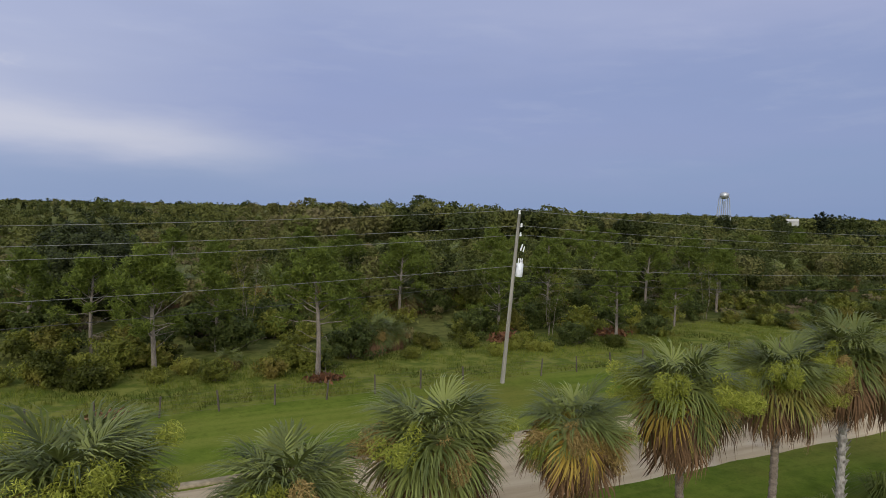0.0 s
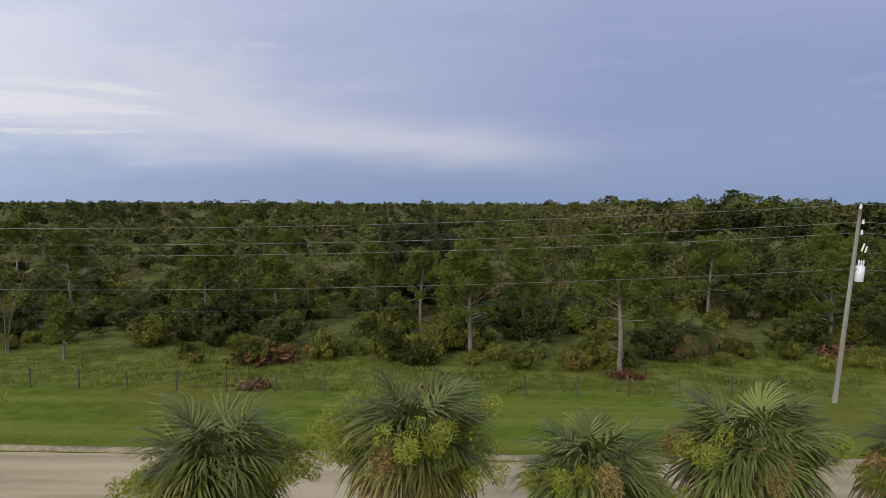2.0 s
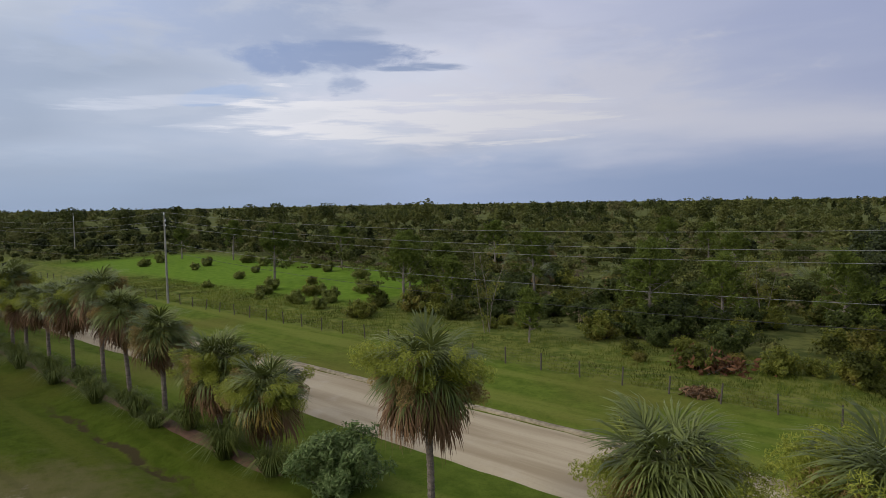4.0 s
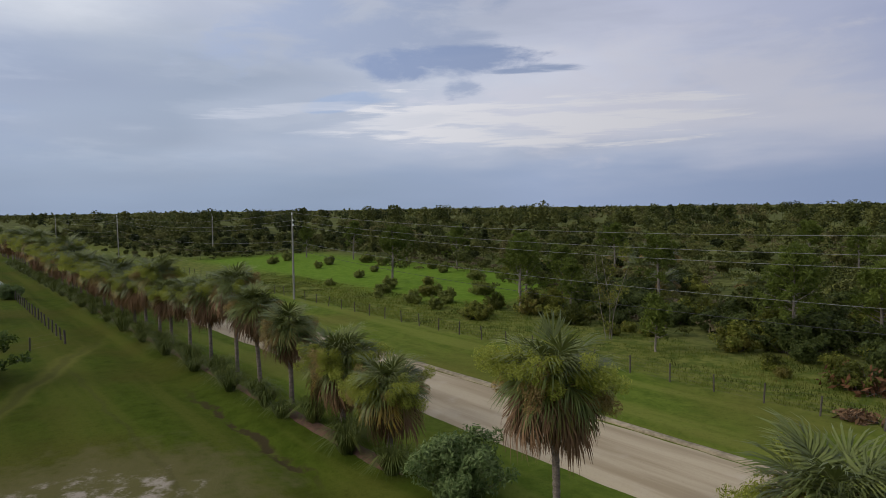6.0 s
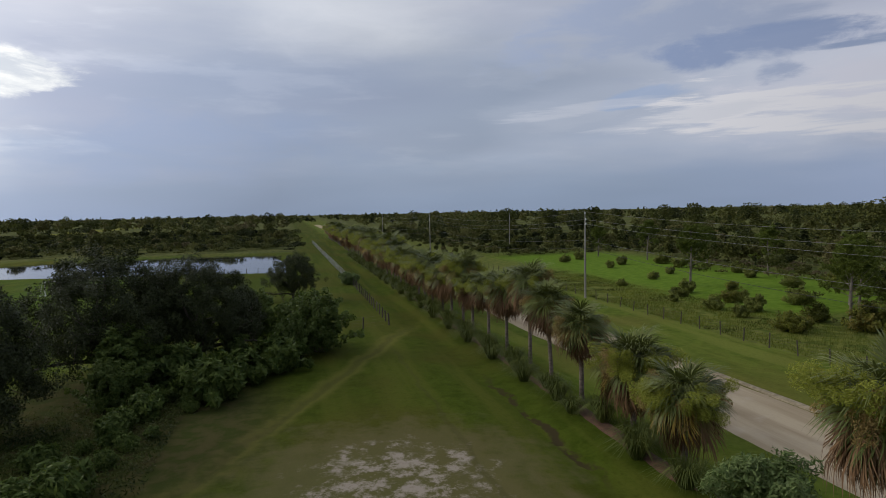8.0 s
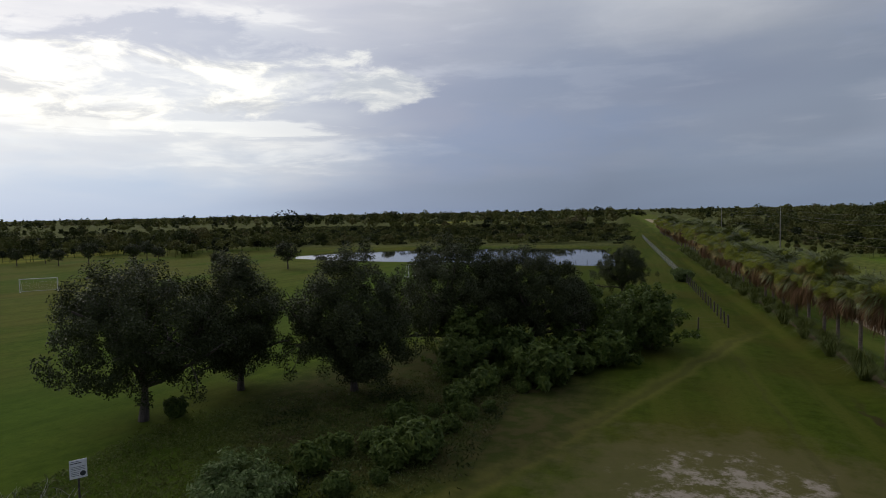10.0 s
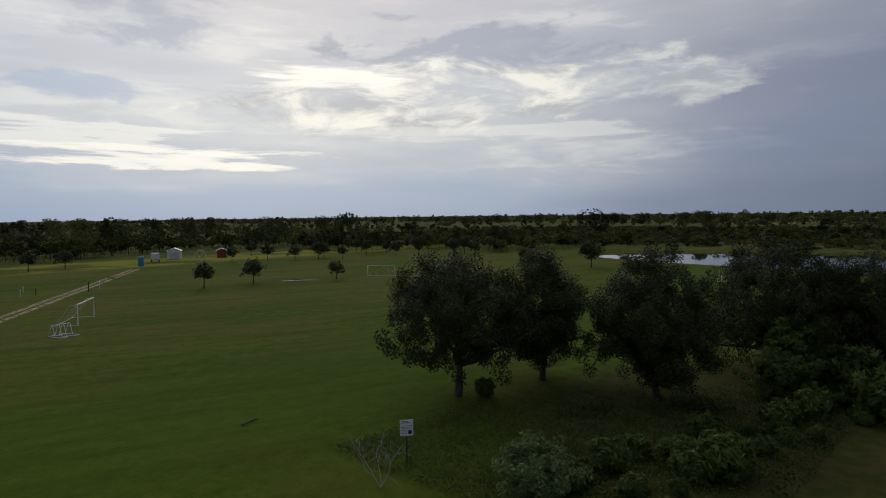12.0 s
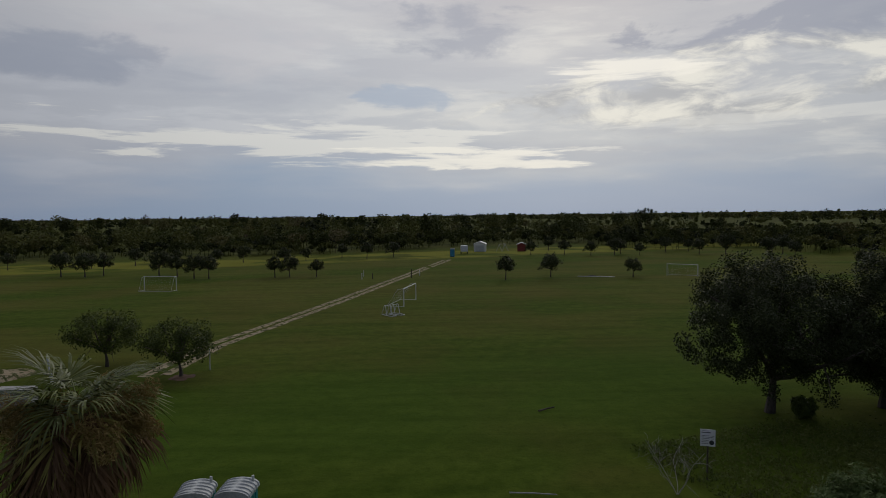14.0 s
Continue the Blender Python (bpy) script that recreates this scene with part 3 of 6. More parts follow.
def unit(v):
    return v / (np.linalg.norm(v, axis=-1, keepdims=True) + 1e-9)


def leaves(mesh, centres, size, rng, long=1.6, mi=0, up=0.4, tri=False, middle=None, out=1.1):
    """A small pointed leaf at each centre; where a middle is given, leaves face away from it."""
    c = np.asarray(centres, float)
    k = len(c)
    face = np.array([0, 0, up]) if middle is None else unit(c - np.asarray(middle)) * out + (0, 0, up * 0.5)
    nrm = unit(unit(rng.normal(size=(k, 3))) + face)
    a = unit(np.cross(nrm, rng.normal(size=(k, 3))))
    b = np.cross(nrm, a)
    s = size * rng.uniform(0.6, 1.3, (k, 1))
    if tri:
        v = np.stack([c - a * s * 0.5 * long, c + a * s * 0.3 - b * s * 0.55, c + a * s * 0.4 * long + b * s * 0.5], 1)
        return mesh.many(v.reshape(-1, 3), 3, [(0, 1, 2)], mi)
    v = np.stack([c - a * s * 0.5 * long, c - b * s * 0.45, c + a * s * 0.5 * long, c + b * s * 0.45], 1)
    return mesh.many(v.reshape(-1, 3), 4, [(0, 1, 2, 3)], mi)


def clumps(rng, centres, per, spread):
    c = np.repeat(np.asarray(centres, float), per, axis=0)
    return c + unit(rng.normal(size=c.shape)) * spread * rng.uniform(0.2, 1.0, (len(c), 1)) ** 0.6


# ---------------------------------------------------------------- ground, road, water
POND = [(-132, -3), (-163, -4), (-192, -7), (-197, -22), (-196, -42), (-192, -62), (-180, -80), (-165, -90), (-151, -84), (-145, -70), (-141, -53), (-139, -36), (-137, -18)]


def inside(x, y, poly):
    hit = False
    for (ax, ay), (bx, by) in zip(poly, poly[1:] + poly[:1]):
        if (ay > y) != (by > y) and x < (bx - ax) * (y - ay) / (by - ay) + ax:
            hit = not hit
    return hit


def pond_depth(x, y):
    """How far outside (+) or inside (-) the shore, roughly."""
    best = 1e9
    for (ax, ay), (bx, by) in zip(POND, POND[1:] + POND[:1]):
        dx, dy = bx - ax, by - ay
        u = max(0.0, min(1.0, ((x - ax) * dx + (y - ay) * dy) / (dx * dx + dy * dy)))
        best = min(best, math.hypot(x - ax - u * dx, y - ay - u * dy))
    return -best if inside(x, y, POND) else best


def ease(v):
    return 1 / (1 + math.exp(max(-40.0, min(40.0, -v))))


def ground_height(x, y):
    h = 0.10 * (noise.noise((x * 0.05, y * 0.05, 1.3)))
    h += 0.03 * noise.noise((x * 0.4, y * 0.4, 7.1))
    # shallow swale along the palms, with a sharper washed edge for a short way
    h -= 0.30 * math.exp(-((y - 11.2) / 1.5) ** 2)
    if -40 < x < -26:
        h -= 0.22 * math.exp(-((y - 11.5 - 0.25 * math.sin(x)) / 0.25) ** 2)
    # wheel rut beside the oaks
    if -75 < x < -15:
        yr = -7.2 + (x + 27.5) * -0.46
        h -= 0.14 * math.exp(-((y - yr) / 0.35) ** 2)
    # road bed
    h -= 0.12 * ease((y - 19.6) * 3) * ease((27.0 - y) * 3)
    if -210 < x < -120 and -105 < y < 10:
        d = pond_depth(x, y)
        h -= 1.0 * ease((0.3 - d) * 1.2)
        h += 0.15 * math.exp(-((d - 5) / 3) ** 2)
    return h


def spread_axis(fine, lo, hi, step, reach):
    a = list(np.arange(lo, hi + 0.01, step))
    s, q = step, hi
    while q < reach:
        s *= 1.22
        q += s
        a.append(q)
    s, q = step, lo
    while q > -reach:
        s *= 1.22
        q -= s
        a.insert(0, q)
    return a


def build_ground():
    xs = spread_axis(1, -90, 50, 0.9, 3200)
    ys = spread_axis(1, -40, 44, 0.5, 3200)
    xs = sorted([x for x in xs if not -212 < x < -118] + list(np.arange(-212, -117, 2.0)))
    ys = sorted([y for y in ys if not -108 < y < -40] + list(np.arange(-108, -40, 2.0)))
    m = Mesh()
    v = [(x, y, ground_height(x, y) if max(abs(x), abs(y)) < 400 else 0.0) for y in ys for x in xs]
    w = len(xs)
    m.add(v, [(j * w + i, j * w + i + 1, (j + 1) * w + i + 1, (j + 1) * w + i) for j in range(len(ys) - 1) for i in range(w - 1)])
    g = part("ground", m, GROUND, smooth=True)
    tagged(g, "mown green grass with worn patches and rough scrub beyond", "ground", kind="structure")
    water = Mesh()
    water.add([(x, y, -0.45) for x, y in ((-125, 6), (-205, 6), (-205, -100), (-125, -100))], [(0, 1, 2, 3)])
    tagged(part("water", water, WATER), "still dark pond reflecting the grey sky", "pond", kind="structure")


def strip(name, line, half, mat, label, category, z=0.02, crown=0.05, ragged=0.25, step=1.5, kind="structure"):
    """A worn strip along a line of points, with uneven edges."""
    m = Mesh()
    pts = []
    for (ax, ay), (bx, by) in zip(line, line[1:]):
        k = max(2, int(math.hypot(bx - ax, by - ay) / step))
        pts += [(ax + (bx - ax) * i / k, ay + (by - ay) * i / k) for i in range(k)]
    pts.append(line[-1])
    across = np.linspace(-1, 1, 9)
    rows = []
    for i, (x, y) in enumerate(pts):
        q = pts[min(i + 1, len(pts) - 1)]
        o = pts[max(i - 1, 0)]
        dx, dy = q[0] - o[0], q[1] - o[1]
        d = math.hypot(dx, dy)
        nx, ny = -dy / d, dx / d
        for a in across:
            e = half * a + (ragged * noise.noise((x * 0.35, y * 0.35, 4.0 + a)) if abs(a) > 0.9 else 0)
            px, py = x + nx * e, y + ny * e
            base = ground_height(px, py)
            zz = -0.10 if abs(a) == 1 else z + crown * (1 - a * a) + 0.02 * noise.noise((px * 0.5, py * 0.8, 2))
            rows.append((px, py, base + zz))
    k = len(across)
    m.add(rows, [(i * k + j, (i + 1) * k + j, (i + 1) * k + j + 1, i * k + j + 1) for i in range(len(pts) - 1) for j in range(k - 1)])
    return tagged(part(name, m, mat, smooth=True), label, category, kind=kind)


build_ground()
strip("road", [(230, 23.4), (-650, 23.4)], 3.5, SAND, "pale sand and shell road, unpaved and dusty", "road", z=0.10, crown=0.06)
strip("road_berm", [(160, 26.85), (-300, 26.85)], 0.30, BERM_SOIL, "low graded ridge of sand and dry grass along the road", "verge", z=0.03, crown=0.08, ragged=0.35)
for off in (-0.75, 0.75):
    strip("wheel_track", [(2.5 + off, -50.5), (-1.8 + off, -60.3), (-17.6 + off, -83.8), (-57.8 + off, -147)], 0.52, TRACK_SAND, "pale sandy wheel track worn into the grass", "track", z=0.015, crown=0.01, ragged=0.35)


# ---------------------------------------------------------------- palms
def frond_mesh(seed, live=True, hang=0.0):
    """One fan frond: an arching stalk along +x, and narrow segments in a folded fan whose tips bend over and hang."""
    rng = np.random.default_rng(seed)
    m = Mesh()
    s = np.linspace(0, 1, 5)
    path = np.stack([s * 0.84, 0 * s, -0.22 * s**2], 1)
    m.tube(path, np.linspace(0.026, 0.014, 5), 3)
    tip = path[-1]
    ch, sh = math.cos(hang), math.sin(hang)
    k = 42
    for i, a in enumerate(np.linspace(-2.1, 2.1, k)):
        L = (1.20 - 0.17 * abs(a)) * rng.uniform(0.78, 1.08)
        a += rng.normal() * 0.08
        c, si = math.cos(a), math.sin(a)
        root = np.array([-0.10 + 0.36 * max(c, 0), 0, -0.12 * max(c, 0)])
        out = np.array([c, si * (0.92 if live else 0.7), 0.30 * abs(si) + (0.05 if i % 2 else -0.05)])
        side = np.array([-si, c, 0.25 * si])
        droop = rng.uniform(0.28, 0.62) if live else rng.uniform(0.3, 0.6)
        w = 0.028 if live else 0.025
        p1 = root + out * L * 0.38
        p2 = root + out * L * 0.72
        p3 = root + out * L * (0.95 if live else 0.88)
        blade = np.array([root - side * 0.009, root + side * 0.009, p1 + side * w, p1 - side * w, p2 + side * w * 0.75, p2 - side * w * 0.75, p3])
        blade = np.stack([blade[:, 0] * ch + blade[:, 2] * sh, blade[:, 1], blade[:, 2] * ch - blade[:, 0] * sh], 1) + tip
        blade[:, 2] -= np.array([0, 0, 0, 0, 0.28, 0.28, 1.05]) * droop * L
        m.add(blade, [(0, 1, 2, 3), (3, 2, 4, 5), (5, 4, 6)])
    return m


FRONDS = {}
for mat_name, mat, live, hang in (("green", PALM_GREEN, True, 0.42), ("mid", PALM_GREEN, True, 0.5), ("low", PALM_GREEN, True, 0.72), ("olive", PALM_OLIVE, True, 0.72), ("yellow", PALM_YELLOW, True, 0.72), ("dead", PALM_DEAD, False, 0.85)):
    FRONDS[mat_name] = [frond_mesh(10 + i, live, hang).data("frond", mat) for i in range(3)]


def bloom_data(mat, seed):
    """A dense feathery flower cluster at the end of a curved stem along +x, made of a few soft lobes."""
    rng = np.random.default_rng(seed)
    m = Mesh()
    s = np.linspace(0, 1, 5)
    path = np.stack([1.42 * s, 0 * s, 0.30 * s - 0.52 * s**2], 1)
    m.tube(path, np.linspace(0.02, 0.008, 5), 3)
    k = 2200
    lobes = np.array([1.30, 0.0, -0.20]) + rng.normal(size=(9, 3)) * (0.22, 0.20, 0.20)
    c = lobes[rng.integers(0, 9, k)] + unit(rng.normal(size=(k, 3))) * 0.27 * rng.uniform(0.2, 1.0, (k, 1)) ** 0.5
    leaves(m, c, 0.026, rng, 4.5, up=0.1)
    return m.data("inflorescence", mat)


BLOOMS = [bloom_data(PALM_BLOOM, 3), bloom_data(PALM_BLOOM, 4)]
OLD_BLOOMS = [bloom_data(PALM_BLOOM_OLD, 5), bloom_data(PALM_BLOOM_OLD, 6)]


def palm_trunk(height, seed, booted=False):
    rng = np.random.default_rng(seed)
    m = Mesh()
    k = int(height / 0.14) + 2
    z = np.linspace(-0.15, height, k)
    lean = rng.normal(size=2) * 0.02
    path = np.stack([lean[0] * z + 0.03 * np.sin(z), lean[1] * z, z], 1)
    r = 0.135 + 0.05 * np.exp(-z * 2) + 0.010 * np.where(np.arange(k) % 2, 1, -1)
    m.tube(path, r, 10)
    if booted:
        for i in range(int(height * 16)):
            a = i * 2.4
            zz = 0.1 + i * height / (height * 16)
            o = np.array([math.cos(a), math.sin(a), 0])
            t = np.array([-math.sin(a), math.cos(a), 0])
            p = np.array([path[0][0], 0, zz]) + o * 0.15
            m.add([p - t * 0.07, p + t * 0.07, p + o * 0.13 + t * 0.035 + (0, 0, 0.22), p + o * 0.13 - t * 0.035 + (0, 0, 0.22), p - t * 0.05 + (0, 0, 0.05), p + t * 0.05 + (0, 0, 0.05)], [(0, 1, 2, 3), (4, 3, 2, 5)], 0)
    return m, path[-1]


def crown_plan(rng, spread, dead, yellow, bloom, old, k=56):
    """Kind, azimuth, elevation and size of each frond."""
    plan = []
    for i in range(k):
        u = (i + 0.5) / k
        elev = 80 - 94 * u**0.62 + rng.normal() * 6
        kind = "green" if u < 0.42 else "mid" if u < 0.66 else "low"
        if u > 0.55 and rng.random() < 0.35:
            kind = "olive"
        if u > 0.5 and rng.random() < yellow * 1.3:
            kind = "yellow"
        plan.append((kind, i * 137.5 + rng.normal() * 10, elev, spread * (0.86 + 0.12 * rng.random())))
    for i in range(int(dead * 1.9)):
        plan.append(("dead", i * 137.5 + rng.normal() * 15, -6 - 38 * rng.random(), spread * (1.02 + 0.24 * rng.random())))
    for i in range(int(bloom * 1.4)):
        plan.append(("bloom", i * 137.5 + 200 + rng.uniform(-25, 25), rng.uniform(-10, 22), spread * rng.uniform(0.95, 1.10)))
    for i in range(old):
        plan.append(("old", i * 137.5 + 265 + rng.uniform(-25, 25), rng.uniform(-14, 14), spread * rng.uniform(0.95, 1.10)))
    return plan


def leaf_pose(top, az, elev, size, rng):
    return Matrix.Translation(Vector(top)) @ pose(0, 0, 0, 0, 0, az) @ pose(0, 0, 0, rng.normal() * 14, -elev, 0) @ Matrix.Scale(size, 4)


def palm(x, y, trunk_h, spread, seed, label, dead=14, yellow=0.05, bloom=5, old=2, booted=False, group="palms along the road", live=54):
    """A cabbage palm whose fronds are pieces of their own."""
    rng = np.random.default_rng(seed)
    p = thing("cabbage_palm", label, "palm tree", group, pose(x, y, ground_height(x, y)))
    m, top = palm_trunk(trunk_h, seed, booted)
    part("trunk", m, PALE_BARK if booted else PALM_BARK, p)
    for kind, az, elev, size in crown_plan(rng, spread, dead, yellow, bloom, old, live):
        pick = int(rng.integers(3))
        data = BLOOMS[pick % 2] if kind == "bloom" else OLD_BLOOMS[pick % 2] if kind == "old" else FRONDS[kind][pick]
        ob = new("inflorescence" if kind in ("bloom", "old") else "dead_frond" if kind == "dead" else "frond", data)
        ob.parent = p
        ob.matrix_basis = leaf_pose(top, az, elev, size, rng)
    return p


def joined_palm(trunk_h, spread, seed, label, dead=14, yellow=0.08, bloom=5, old=2, group="palms along the road"):
    """The same palm with its crown in one mesh, for those that stand far off."""
    rng = np.random.default_rng(seed)
    p = thing("cabbage_palm", label, "palm tree", group)
    m, top = palm_trunk(trunk_h, seed)
    part("trunk", m, PALM_BARK, p)
    crown, skirt = Mesh(), Mesh()
    mats = {"green": 0, "mid": 0, "low": 0, "olive": 1, "yellow": 2}
    for kind, az, elev, size in crown_plan(rng, spread, dead, yellow, bloom, old):
        mat = np.array(leaf_pose(top, az, elev, size, rng))
        data = BLOOMS[0] if kind == "bloom" else OLD_BLOOMS[0] if kind == "old" else FRONDS[kind][int(rng.integers(3))]
        if kind in ("bloom", "old"):
            ob = part("inflorescence", data, None, p)
            ob.matrix_basis = Matrix(mat.tolist())
            continue
        co = np.empty(len(data.vertices) * 3)
        data.vertices.foreach_get("co", co)
        co = co.reshape(-1, 3) @ mat[:3, :3].T + mat[:3, 3]
        faces = [tuple(q.vertices) for q in data.polygons]
        (skirt if kind == "dead" else crown).add(co, faces, mats.get(kind, 0))
    tagged(part("crown", crown, [PALM_GREEN, PALM_OLIVE, PALM_YELLOW], p), kind="stuff")
    if dead:
        tagged(part("frond_skirt", skirt, PALM_DEAD, p), kind="stuff")
    return p


PY = 15.4
G, Y2 = "green cabbage palm with a full crown beside the sand road", "cabbage palm with yellowing fronds and brown skirt beside the road"
F2 = "cabbage palm with hanging yellow-green flower clusters beside the road"
for x, trunk_h, spread, dead, yellow, bloom, old, booted, label in [
    (-6.75, 4.5, 1.02, 10, 0.0, 4, 2, False, G),
    (-1.6, 5.1, 1.02, 10, 0.0, 8, 3, False, F2),
    (3.1, 4.3, 0.94, 6, 0.0, 3, 2, False, G),
    (7.2, 5.0, 1.04, 12, 0.0, 2, 3, False, G),
    (11.5, 4.9, 0.84, 26, 0.42, 2, 4, False, Y2),
    (16.0, 5.6, 1.0, 22, 0.1, 5, 1, False, F2),
    (20.4, 5.6, 0.90, 14, 0.0, 7, 1, False, F2),
    (24.4, 6.1, 0.98, 26, 0.05, 2, 3, True, "cabbage palm with old leaf bases criss-crossing its pale trunk"),
    (28.8, 4.7, 0.95, 26, 0.1, 2, 2, False, Y2),
    (-15.7, 5.8, 1.04, 22, 0.05, 7, 3, False, F2),
    (-25.6, 3.3, 0.95, 12, 0.1, 9, 6, False, F2),
    (-30.7, 3.6, 1.02, 20, 0.05, 8, 1, False, F2),
    (-35.9, 4.7, 0.88, 16, 0.15, 1, 4, False, Y2),
    (-40.8, 5.3, 0.88, 18, 0.1, 1, 2, False, G),
    (-45.4, 6.3, 0.96, 24, 0.05, 3, 2, False, F2),
    (-50.2, 5.2, 0.95, 22, 0.05, 4, 2, False, F2),
    (-54.6, 5.0, 0.84, 16, 0.1, 6, 2, False, F2),
    (-59.2, 4.4, 0.90, 20, 0.1, 5, 3, False, F2),
]:
    palm(x, PY + 0.25 * math.sin(x * 3), trunk_h + 0.1, spread * 1.12, int(abs(x) * 10), label, dead, yellow, bloom, old, booted, live=46 if dead > 20 else 54)

FAR_PALMS = [joined_palm(5.9, 1.26, 71, "tall cabbage palm with a brown skirt in a long roadside row", 20, 0.1, 5, 2), joined_palm(4.9, 1.26, 72, "cabbage palm with yellow-green flower clusters in a long roadside row", 14, 0.15, 9, 2), joined_palm(4.2, 1.26, 73, "low cabbage palm with brown hanging fronds in a roadside row", 22, 0.2, 3, 4)]
rng = np.random.default_rng(5)
x = -63.6
i = 0
while x > -300:
    proto = FAR_PALMS[[0, 1, 0, 2, 1][i % 5] if i < 5 else int(rng.integers(3))]
    m = pose(x, PY + rng.normal() * 0.25, 0, 0, 0, rng.uniform(0, 360)) @ Matrix.Scale(rng.uniform(0.9, 1.1), 4)
    if i < 3:
        FAR_PALMS[i].matrix_basis = pose(x, PY, 0)
    else:
        made = copy_thing(proto, m)
        made.scale = (s := rng.uniform(0.95, 1.15), s, s)
    x -= 4.55 + rng.normal() * 0.25
    i += 1
# the palm beside the field
palm(2.45, -21.9, 6.0, 1.26, 77, "cabbage palm with a heavy skirt of brown dead fronds", 40, 0.1, 0, 8, group="palms by the field", live=24)


# ---------------------------------------------------------------- trees and shrubs
def bough(m, rng, start, way, length, r, bend=0.25, steps=5, mi=0, sides=5):
    p = [np.array(start, float)]
    d = unit(np.array(way, float))
    for _ in range(steps):
        d = unit(d + rng.normal(size=3) * bend * 0.5)
        p.append(p[-1] + d * length / steps)
    p = np.array(p)
    m.tube(p, np.linspace(r, r * 0.35, len(p)), sides, mi, cap=False)
    return p


def broad_tree(name, label, category, height, width, seed, leaf, bark, clear=0.2, clumps_n=170, per=42, size=0.16, group="", spread=0.55, squat=1.0):
    rng = np.random.default_rng(seed)
    t = thing(name, label, category, group)
    wood, crown = Mesh(), Mesh()
    r0 = 0.035 * height
    h0 = height * clear
    stem = bough(wood, rng, (0, 0, -0.2), (0.03, 0.02, 1), h0 + 0.2 + height * 0.12, r0, 0.1, 5, sides=8)
    tips = []
    for i in range(9):
        a = i * 2.4 + rng.normal() * 0.3
        el = rng.uniform(0.25, 1.2)
        L = min(width * 0.48 / max(math.cos(el), 0.45), height * 0.62)
        p = bough(wood, rng, stem[-1 - (i % 2)], (math.cos(a) * math.cos(el), math.sin(a) * math.cos(el), math.sin(el)), L, r0 * 0.5, 0.35)
        tips += list(p[2:])
        for _ in range(3):
            b = bough(wood, rng, p[rng.integers(2, 5)], rng.normal(size=3) + (0, 0, 0.5), L * 0.4, r0 * 0.16, 0.5, 3, sides=3)
            tips += list(b[1:])
    # clumps fill an uneven dome, with lobes and gaps
    zc = (h0 + height) / 2 + height * 0.03
    hz = (height - h0) / 2
    c = unit(rng.normal(size=(clumps_n, 3))) * rng.uniform(0.35, 1.0, (clumps_n, 1)) ** 0.5
    lobe = np.array([0.90 + 0.34 * noise.noise(Vector(q * 1.7) + Vector((seed, 0, 0))) for q in unit(c)])
    c = c * lobe[:, None] * (width / 2, width / 2, hz * squat)
    c[:, :2] *= (1.0 - 0.30 * c[:, 2:3] / hz)
    c += (0, 0, zc)
    c = np.concatenate([c, np.array(tips)[rng.permutation(len(tips))[: clumps_n // 4]]])
    c = c[c[:, 2] > h0 * 0.75]
    leaves(crown, clumps(rng, c, per, spread), size, rng, 1.7, middle=(0, 0, zc - hz * 0.4))
    part("trunk", wood, bark, t)
    part("crown", crown, leaf, t)
    return t


def pine_tree(label, height, width, seed, clear=0.4, tufts=330, group="pines beyond the fence", thin=False):
    rng = np.random.default_rng(seed)
    t = thing("pine_tree", label, "pine tree", group)
    wood, crown = Mesh(), Mesh()
    stem = bough(wood, rng, (0, 0, -0.2), (0.02, 0.02, 1), height * 0.97, 0.022 * height, 0.05, 9, sides=8)
    ends = []
    n = 26
    for i in range(n):
        u = i / (n - 1)
        z = height * (clear + (0.95 - clear) * u)
        k = z / (height * 0.97) * 9
        at = stem[int(k)] + (stem[min(int(k) + 1, 9)] - stem[int(k)]) * (k - int(k))
        a = i * 2.4 + rng.normal() * 0.4
        L = width / 2 * (1.0 - 0.72 * u**1.6) * rng.uniform(0.75, 1.1)
        p = bough(wood, rng, at, (math.cos(a), math.sin(a), 0.35 + 0.5 * u), L, 0.05 * (1 - 0.6 * u), 0.3, 4, sides=3)
        bare = 0.30 if rng.random() > 0.15 else 1.1
        for q in range(1, 5):
            if q / 4 > bare:
                ends += [p[q] + rng.normal(size=3) * 0.22 for _ in range(2 + int(3 * u))]
    for i in range(4):
        a = rng.uniform(0, 6.3)
        bough(wood, rng, stem[2 + i % 2], (math.cos(a), math.sin(a), 0.3), width * 0.25, 0.03, 0.4, 4, sides=3)
    ends = np.array(ends)
    ends = ends[rng.integers(0, len(ends), int(tufts * 1.35))]
    ends = ends + rng.normal(size=ends.shape) * 0.15
    # tufts of long needles
    per = 13
    c = np.repeat(ends, per, axis=0)
    d = unit(rng.normal(size=c.shape) + (0, 0, 0.55))
    s = unit(np.cross(d, rng.normal(size=c.shape)))
    L = rng.uniform(0.22, 0.40, (len(c), 1))
    v = np.stack([c - s * 0.034, c + s * 0.034, c + d * L + s * 0.022, c + d * L - s * 0.022], 1)
    crown.many(v.reshape(-1, 3), 4, [(0, 1, 2, 3)])
    part("trunk", wood, PINE_BARK, t)
    part("crown", crown, PINE_NEEDLE, t)
    return t


